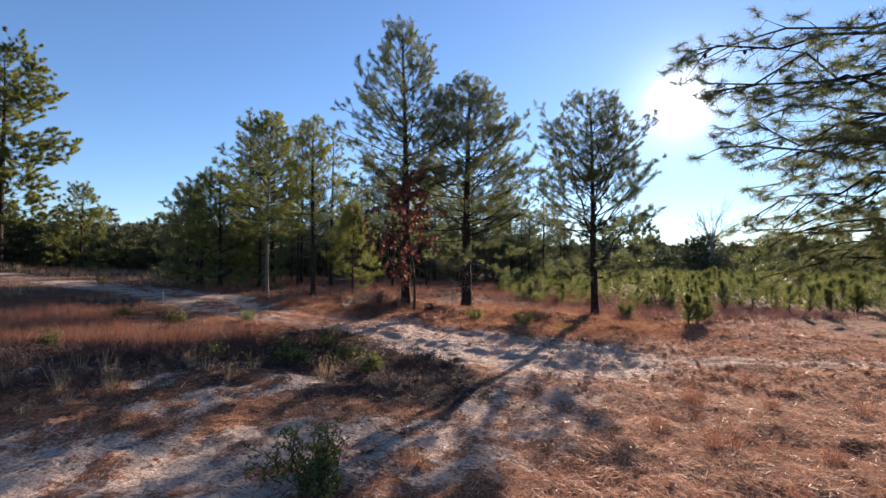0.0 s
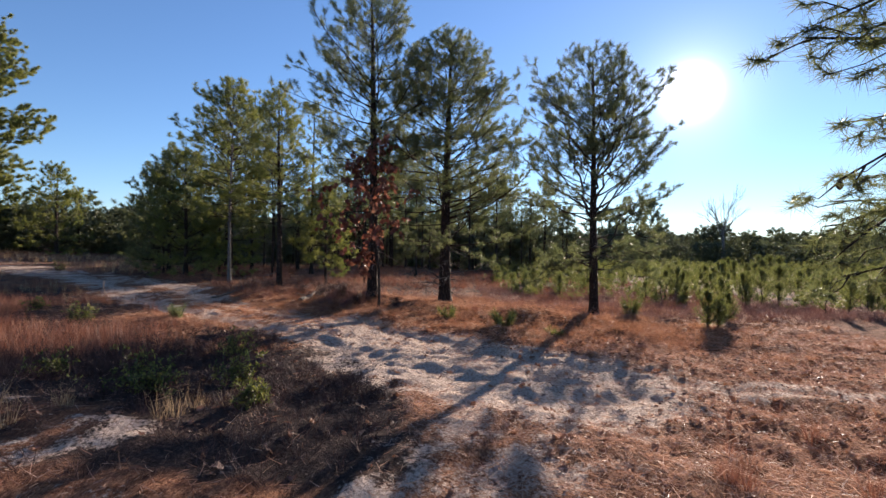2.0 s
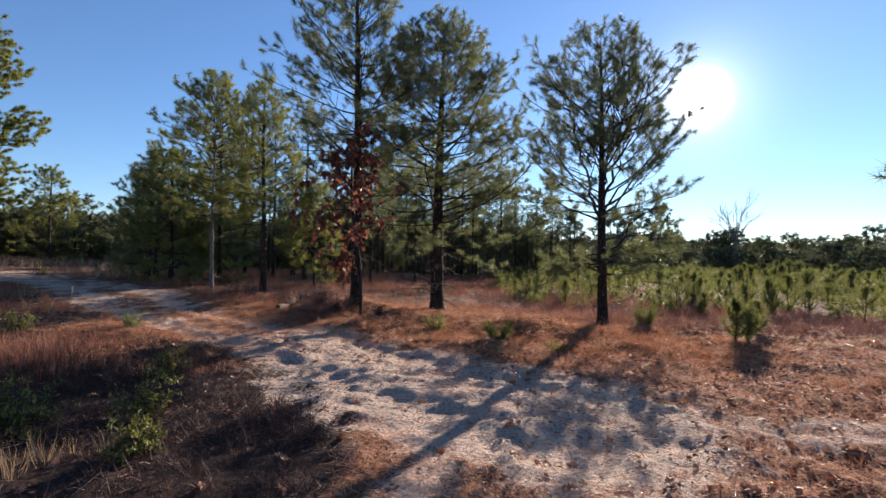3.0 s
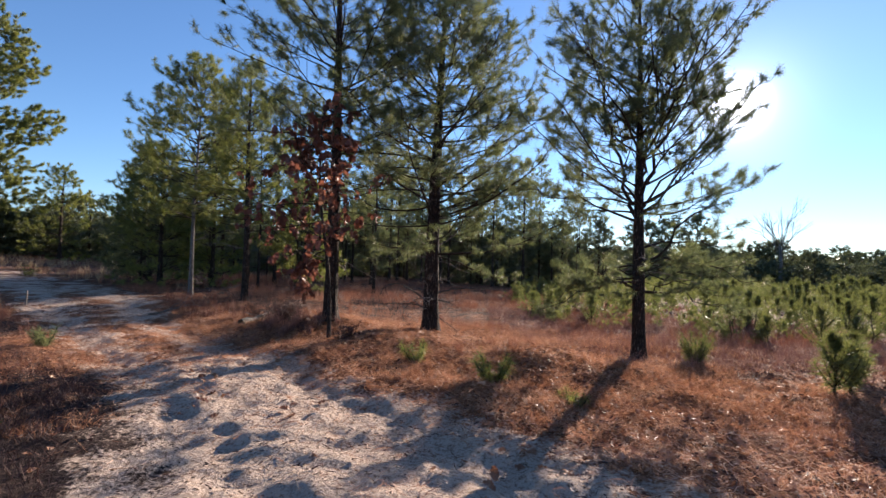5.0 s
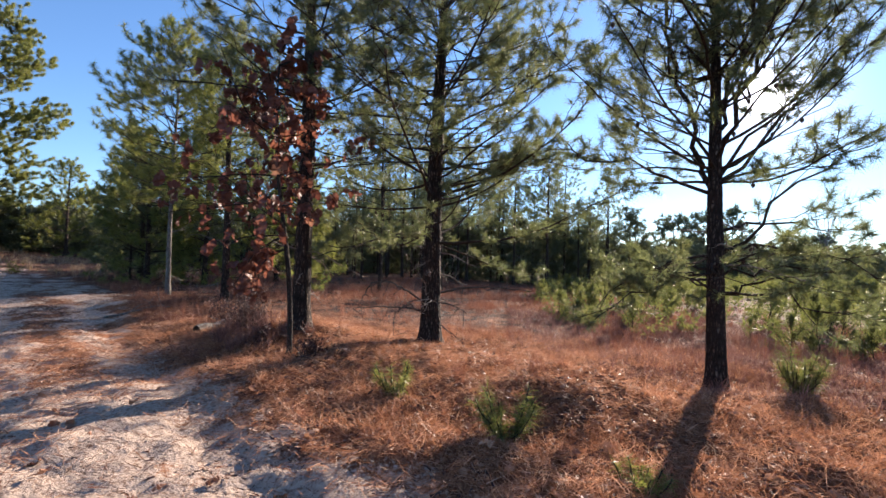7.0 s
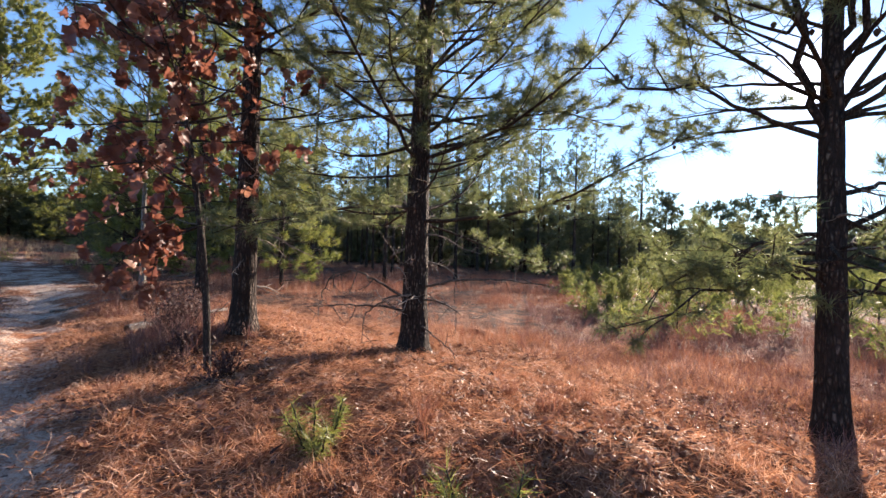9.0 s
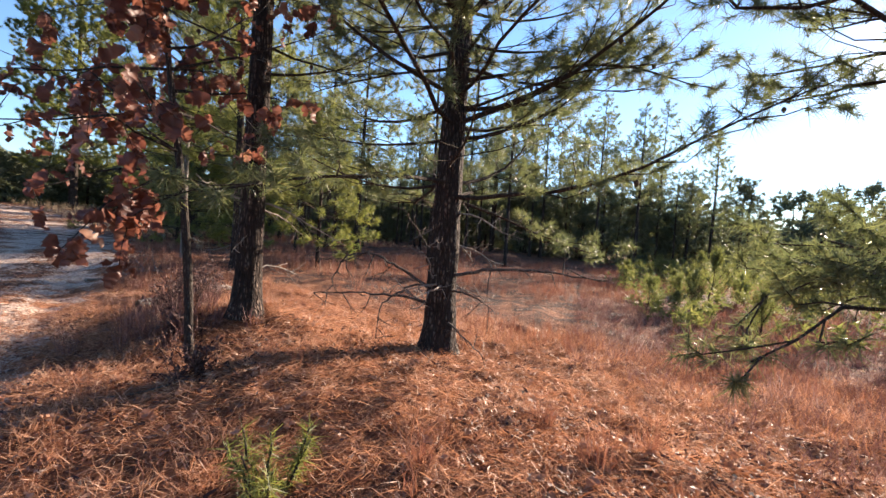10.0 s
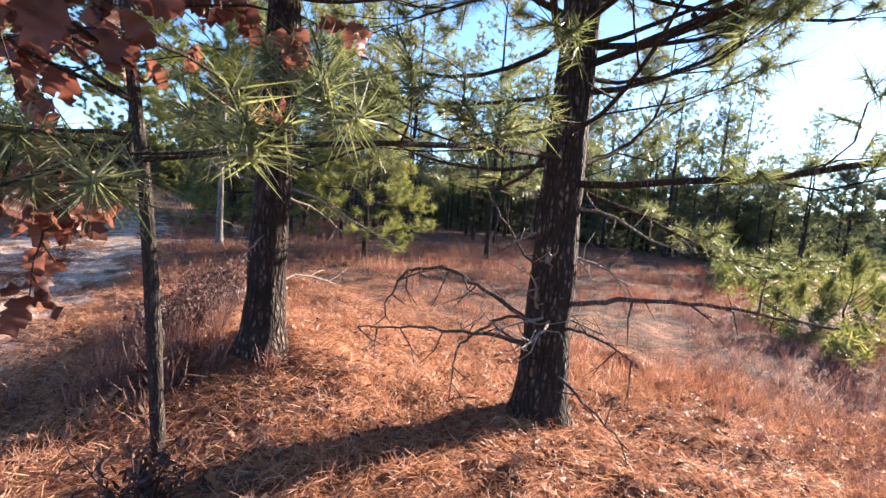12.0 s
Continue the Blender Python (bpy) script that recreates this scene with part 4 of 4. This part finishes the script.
bush_pine(74, 0.74, (6.2, 12.0))
bush_pine(75, 0.66, (6.5, 12.15))
bush_pine(76, 0.7, (7.3, 13.3))
FIELD = [bush_pine(80 + k, 0.95 + 0.12 * k, (9.0 + 1.1 * k, 16.5 + 0.8 * k)) for k in range(4)]


def in_field(x, y):
    y = y + 4.5 * (vnoise(x, y, 0.45, 41) - 0.5)
    return y > 19.5 - 0.62 * (x - 3.2) and x > 2.2 and y > 12.8 and x > 0.12 * (y - 18) + 2.0


count = 0
while count < 299:
    x, y = rng.uniform(2.5, 26), rng.uniform(12.5, 34)
    if not in_field(x, y):
        continue
    s = rng.uniform(0.45, 1.1) * (0.65 + 0.6 * vnoise(x, y, 0.3, 40))
    copy_thing(FIELD[count % 4], Matrix.Translation((x, y, at_ground(x, y, 0.02))) @ Matrix.Rotation(rng.uniform(0, 6.28), 4, "Z") @ Matrix.Diagonal((s, s, s, 1)))
    count += 1


def far_field():
    """The young pines further out, too many to count."""
    rg = np.random.default_rng(91)
    g, P, D = Geo(), [], []
    for _ in range(4600):
        x, y = rg.uniform(3, 80), rg.uniform(14, 68)
        if not in_field(x, y) or (x < 26 and y < 34 and rg.random() < 0.15):
            continue
        h = rg.uniform(0.35, 1.1) * (0.55 + 0.75 * vnoise(x, y, 0.25, 43))
        z = at_ground(x, y)
        for _ in range(12):
            f = rg.uniform(0.1, 1)
            w = 0.36 * h * (1.15 - f)
            P.append((x + rg.normal() * w, y + rg.normal() * w, z + h * f))
            D.append((rg.normal() * 0.5, rg.normal() * 0.5, 0.8))
    needles(g, np.array(P), np.array(D), rg, 9, 0.19, 0.013, 0.8, 0.12)
    ob = new("young_pine_thicket", g.mesh("young_pine_thicket", M_NEEDLE_YOUNG, False))
    tagged(ob, "distant field of knee-high green young pines", "thicket", kind="stuff")


far_field()

# ---- litter, grass and brush ----


def scatter(n, box, keep, seed):
    rg = np.random.default_rng(seed)
    x, y = rg.uniform(box[0], box[1], n), rg.uniform(box[2], box[3], n)
    ok = rg.random(n) < keep(x, y)
    x, y = x[ok], y[ok]
    return np.stack([x, y, ground_z(x, y)], -1), rg


def straw_litter(name, label, mat, fields):
    g = Geo()
    for n, box, keep in fields:
        P, rg = scatter(n, box, lambda x, y: np.clip((1.12 - sand_at(x, y) * 1.15) * (1 - 0.85 * heath_shade_at(x, y)), 0.03 + 0.3 * step(0.5, 0.8, vnoise(x, y, 1.6, 21)), 1) * keep(x, y), int(n / 100))
        k = len(P)
        a = rg.uniform(0, 6.28, k)
        D = unit(np.stack([np.cos(a), np.sin(a), rg.normal(size=k) * 0.36 + 0.22], -1))
        P[:, 2] += rg.uniform(0, 0.02, k)
        blades(g, P, D, rg.uniform(0.05, 0.17, k), rg.uniform(0.001, 0.0027, k), rg, 0.7)
    ob = new(name, g.mesh(name, mat, False))
    tagged(ob, label, "pine straw", kind="stuff")


def orange_part(x, y):
    return 1 - 0.85 * step(10.6, 9.2, y - 0.35 * (x - 2))


straw_litter("pine_straw", "loose orange-brown pine straw strewn over the ground", M_STRAW, ((155000, (-4.5, 5.5, 9.5, 17.5), orange_part), (30000, (0.5, 9.0, 2.5, 12.5), orange_part), (50000, (-12, 12, 8, 24), orange_part), (26000, (-9, -2, 11, 18), orange_part)))
straw_litter("pale_litter", "pale pinkish-brown dry litter beside the sandy track", M_LITTER, ((95000, (0.5, 9.0, 2.5, 12.5), lambda x, y: 1.1 - orange_part(x, y)), (9000, (-5, 2, 3, 8), lambda x, y: np.ones_like(x))))


def sand_debris():
    """Dark bits of twig and bark on the trodden sand."""
    P, rg = scatter(42000, (-9, 4, 2.8, 17), lambda x, y: step(0.35, 0.7, sand_at(x, y)) * (0.12 + 0.88 * step(0.45, 0.75, vnoise(x, y, 1.1, 27))), 77)
    k = len(P)
    a = rg.uniform(0, 6.28, k)
    D = unit(np.stack([np.cos(a), np.sin(a), rg.normal(size=k) * 0.12 + 0.05], -1))
    P[:, 2] += 0.006
    g = Geo()
    blades(g, P, D, rg.uniform(0.015, 0.09, k) * rg.uniform(0.4, 1.2, k), rg.uniform(0.002, 0.006, k), rg, 0.6)
    ob = new("sand_debris", g.mesh("sand_debris", M_HEATH, False))
    tagged(ob, "dark twig and bark bits strewn on the sand", "debris", kind="stuff")


sand_debris()


def straw_bits():
    """Dark bits of bark, cone and old leaf lying in the straw."""
    P, rg = scatter(26000, (-4, 7.5, 7, 17), lambda x, y: np.clip(1 - 1.3 * sand_at(x, y), 0, 1) * (0.15 + 0.85 * step(0.4, 0.7, vnoise(x, y, 1.7, 52))), 78)
    k = len(P)
    a = rg.uniform(0, 6.28, k)
    D = unit(np.stack([np.cos(a), np.sin(a), rg.normal(size=k) * 0.2 + 0.12], -1))
    P[:, 2] += rg.uniform(0.01, 0.035, k)
    g = Geo()
    blades(g, P, D, rg.uniform(0.02, 0.09, k), rg.uniform(0.003, 0.011, k), rg, 0.7)
    ob = new("straw_bits", g.mesh("straw_bits", M_HEATH, False))
    tagged(ob, "dark bark and leaf bits lying in the pine straw", "debris", kind="stuff")


straw_bits()


def fallen_leaves():
    rg = np.random.default_rng(17)
    g = Geo()
    me = LEAVES
    for n, box in ((1700, (-4.0, 5.5, 10, 17)), (2600, (1.5, 9, 6, 14)), (350, (-5, 2, 3, 10))):
        P, r2 = scatter(n, box, lambda x, y: np.clip(1.1 - sand_at(x, y), 0.06, 1), n)
        for p in P:
            src = me[int(r2.integers(5))]
            v = np.empty(len(src.vertices) * 3)
            src.vertices.foreach_get("co", v)
            v = v.reshape(-1, 3) * r2.uniform(0.35, 0.75)
            e = np.array(Euler((r2.normal() * 0.35, r2.normal() * 0.35, r2.uniform(0, 6.28))).to_matrix())
            f = np.array([t.vertices[:] for t in src.polygons])
            g.add(v @ e.T + p + np.array([0, 0, 0.012]), f)
    ob = new("fallen_leaves", g.mesh("fallen_leaves", M_FALLEN, False))
    tagged(ob, "scattered dry brown oak leaves on the litter", "leaves", kind="stuff")


fallen_leaves()


def grass(name, label, mat, n, box, keep, seed, h=(0.25, 0.5), w=0.0022, per=7, lean=0.22):
    P, rg = scatter(n, box, keep, seed)
    P = np.repeat(P, per, 0)
    k = len(P)
    P[:, :2] += rg.normal(size=(k, 2)) * 0.035
    D = unit(np.stack([rg.normal(size=k) * lean, rg.normal(size=k) * lean, np.ones(k)], -1))
    g = Geo()
    blades(g, P - np.array([0, 0, 0.01]), D, rg.uniform(*h, k), np.full(k, w), rg, 0.35)
    ob = new(name, g.mesh(name, mat, False))
    tagged(ob, label, "grass", kind="stuff")


def clear(x, y):
    return sand_at(x, y) < 0.25


grass("red_grass", "reddish-brown dry bunch grass beside the sandy track", M_BLUESTEM, 9500, (-16, -3.2, 8.6, 17), lambda x, y: clear(x, y) * step(0.2, 0.5, vnoise(x, y, 0.5, 8)) * step(-2.5, -5, x + 0.35 * (y - 9)), 31, (0.2, 0.42))
grass("tan_grass", "pale tan dry grass at the grove edge and track side", M_TAN, 3000, (-40, -9, 16, 36), lambda x, y: clear(x, y) * step(0.4, 0.7, vnoise(x, y, 0.35, 9)), 32, (0.25, 0.5), 0.004)
grass("grove_grass", "brown dry undergrowth in front of the shaded grove", M_BLUESTEM, 14000, (-14, 10, 16.2, 34), lambda x, y: clear(x, y) * step(0.3, 0.6, vnoise(x, y, 0.7, 10)) * 0.9, 33, (0.12, 0.38), 0.0028)
grass("heath", "low dark leafless heath twigs on the shaded bank", M_HEATH, 13000, (-9, 1.2, 3.4, 12), lambda x, y: heath_shade_at(x, y) * clear(x, y) * (0.25 + 0.75 * step(0.35, 0.6, vnoise(x, y, 0.9, 42))), 34, (0.06, 0.26), 0.0024, 10, 0.7)
grass("field_heath", "pinkish-brown low brush before the young pine field", M_PINKHEATH, 5000, (2, 12, 13, 22), lambda x, y: clear(x, y) * step(1.5, 3.5, x - 0.6 * (16 - y)), 35, (0.08, 0.3), 0.0025, 8, 0.5)


grass("straw_tussocks", "low tussocks of matted orange pine straw on the bank", M_STRAW, 8500, (-4, 6.5, 9.2, 18), lambda x, y: clear(x, y) * step(0.42, 0.66, vnoise(x, y, 1.5, 14)), 36, (0.07, 0.2), 0.002, 9, 0.85)


def grass_tuft(base, seed, label, mat, h, n, w=0.0016):
    rg = np.random.default_rng(seed)
    g = Geo()
    a, r = rg.uniform(0, 6.28, n), rg.uniform(0, 0.07, n)
    P = np.stack([r * np.cos(a), r * np.sin(a), np.zeros(n)], -1)
    D = unit(np.stack([np.cos(a) * rg.uniform(0, 0.6, n), np.sin(a) * rg.uniform(0, 0.6, n), np.ones(n)], -1))
    blades(g, P, D, rg.uniform(0.4, 1.0, n) * h, np.full(n, w), rg, 0.4)
    ob = new("grass_tuft", g.mesh("grass_tuft", mat, False))
    ob.location = (*base, at_ground(*base, 0.01))
    tagged(ob, label, "grass", "grass tufts along the track")


for k, (x, y) in enumerate(((-4.18, 6.17), (-3.3, 6.52), (-4.4, 5.65), (-5.25, 5.85), (-3.0, 6.3), (-4.9, 6.6), (-3.7, 5.5), (-2.5, 5.9), (-9.9, 15.4), (-9.2, 15.8), (-8.2, 14.2))):
    grass_tuft((x, y), 260 + k, "dry tan grass tuft with tall upright stalks", M_TAN, rng.uniform(0.36, 0.5), 30, 0.0022)
for k in range(36):
    grass_tuft((-1.85 + rng.normal() * 0.4, 14.5 + rng.normal() * 0.42), 320 + k, "dense grey-brown dead stalks on the bank edge", M_PINKHEATH, rng.uniform(0.25, 0.5), 46, 0.0024)
for k, (x, y) in enumerate(((2.5, 4.3), (2.62, 4.2), (2.95, 5.62), (3.34, 4.0), (3.75, 5.4), (3.0, 5.5), (4.6, 5.2), (2.2, 4.7), (4.1, 6.4), (2.6, 13.5), (2.0, 13.9), (2.35, 13.2), (1.5, 12.9))):
    grass_tuft((x, y), 280 + k, "dense brown dead weed clump in the litter", M_BLUESTEM, rng.uniform(0.2, 0.32), 60, 0.0018)

for k in range(64):
    zone = ((-4.8, -1.2, 4.4, 7.2), (2.2, 6.0, 3.2, 8.0), (-2.6, 2.8, 11.6, 14.4))[k % 3]
    while True:
        x, y = rng.uniform(zone[0], zone[1]), rng.uniform(zone[2], zone[3])
        if clear(x, y):
            break
    tan = k % 3 == 0
    grass_tuft((x, y), 200 + k, "dry tan grass tuft with tall stalks" if tan else "wispy brown grass tuft in the litter", M_TAN if tan else M_BLUESTEM, rng.uniform(0.18, 0.42) if tan else rng.uniform(0.12, 0.28), 26)


def shrub(base, seed, h, spread, label, leaf_mat, leaves):
    rg = np.random.default_rng(seed)
    ob = new("shrub")
    ob.location = (*base, at_ground(*base, 0.02))
    tagged(ob, label, "shrub")
    for k in range(20 if leaves else 16):
        w, g = Geo(), Geo()
        a = rg.uniform(0, 6.28)
        pts = limb_line((rg.normal() * 0.06, rg.normal() * 0.06, 0), a, rg.uniform(0.5, 1.3), h * rg.uniform(0.6, 1.2), rg, 0.1, 6, 0.25)
        tube(w, pts, np.linspace(0.006, 0.002, 7), 4)
        for q in range(2, 7):
            e = pts[q] + unit(pts[q] - pts[q - 1] + rg.normal(size=3) * 0.8) * spread * 0.35
            tube(w, [pts[q], e], [0.003, 0.0015], 4)
            for _ in range(leaves):
                c = pts[q] + (e - pts[q]) * rg.uniform(0.2, 1)
                d = unit(rg.normal(size=3) + np.array([0, 0, 0.4]))
                s = unit(np.cross(d, rg.normal(size=3))) * 0.008
                L = rg.uniform(0.03, 0.06)
                g.add([c, c + d * L * 0.5 - s, c + d * L, c + d * L * 0.5 + s], [(0, 1, 2), (0, 2, 3)])
        tw = part("twig", w, M_HEATH, ob)
        if leaves:
            part("foliage", g, leaf_mat, tw, smooth=False)


for k, (x, y, h) in enumerate(((-2.3, 7.2, 0.44), (-2.05, 7.0, 0.3), (-1.5, 7.7, 0.38), (-0.9, 6.8, 0.24), (-2.1, 9.0, 0.4), (-0.9, 3.65, 0.32), (-0.7, 3.4, 0.25), (-3.6, 7.6, 0.26), (-7.1, 8.6, 0.3), (-6.5, 11.6, 0.34), (-9.0, 13.4, 0.3), (-17.5, 24.0, 0.5))):
    shrub((x, y), 300 + k, h, h * 0.9, "low green-leaved shrub on the dark heath bank", M_GREENSHRUB, 9)
for k, (x, y, h) in enumerate(((-2.3, 15.1, 0.5), (-2.0, 14.8, 0.42), (-2.6, 15.5, 0.5), (-1.8, 14.5, 0.4), (-3.0, 16.0, 0.45), (-3.6, 16.6, 0.4), (-1.4, 14.1, 0.3), (-0.4, 13.3, 0.28))):
    shrub((x, y), 330 + k, h, h * 1.1, "grey-brown brush with few dry leaves on the bank", M_HEATH, 4)


def fallen_log(a, b, r, seed, twigs=True):
    rg = np.random.default_rng(seed)
    g = Geo()
    ob = new("fallen_branch")
    ob.location = (a[0], a[1], at_ground(*a))
    n = 12
    k = np.linspace(0, 1, n)
    x, y = a[0] + (b[0] - a[0]) * k + 0.05 * np.sin(6 * k), a[1] + (b[1] - a[1]) * k
    pts = np.stack([x - a[0], y - a[1], ground_z(x, y) - ob.location[2] + r * 0.7 + 0.8 * r * np.sin(3 * k)], -1)
    tube(g, pts, np.linspace(r, r * 0.35, n), 8, 0.05, rg)
    part("stem", g, M_PALE, ob)
    for q in range(4, 11, 2) if twigs else ():
        t = Geo()
        p2 = limb_line(pts[q], rg.uniform(0, 6.28), rg.uniform(0.2, 0.9), 0.5, rg, 0.0, 5, 0.3)
        tube(t, p2, np.linspace(0.012, 0.003, 6), 5)
        part("twig", t, M_PALE, ob)
    tagged(ob, "pale weathered fallen branch lying behind the bank", "branch")


fallen_log((-3.2, 15.2), (-3.2, 17.3), 0.075, 5)
fallen_log((-6.6, 16.9), (-5.8, 17.9), 0.03, 6)
fallen_log((-0.6, 12.8), (0.1, 13.8), 0.008, 8, False)


def lone_leaf():
    ob = new("fallen_leaf", LEAVES[2])
    ob.matrix_basis = Matrix.Translation((-0.8, 10.15, at_ground(-0.8, 10.15) + 0.03)) @ Euler((0.5, 0.4, 1.2)).to_matrix().to_4x4() @ Matrix.Diagonal((1.1, 1.1, 1.1, 1))
    tagged(ob, "single large orange-brown leaf on the pale sand", "leaf")


def stake(x, y):
    g = Geo()
    tube(g, [(0, 0, -0.05), (0.005, 0, 0.2), (0.01, 0.005, 0.36), (0.01, 0.005, 0.38)], [0.022, 0.021, 0.02, 0.012], 7)
    ob = new("stake", g.mesh("stake", M_DEAD))
    ob.location = (x, y, at_ground(x, y))
    tagged(ob, "short pale wooden stake beside the sandy track", "stake")


lone_leaf()
stake(-10.1, 17.0)
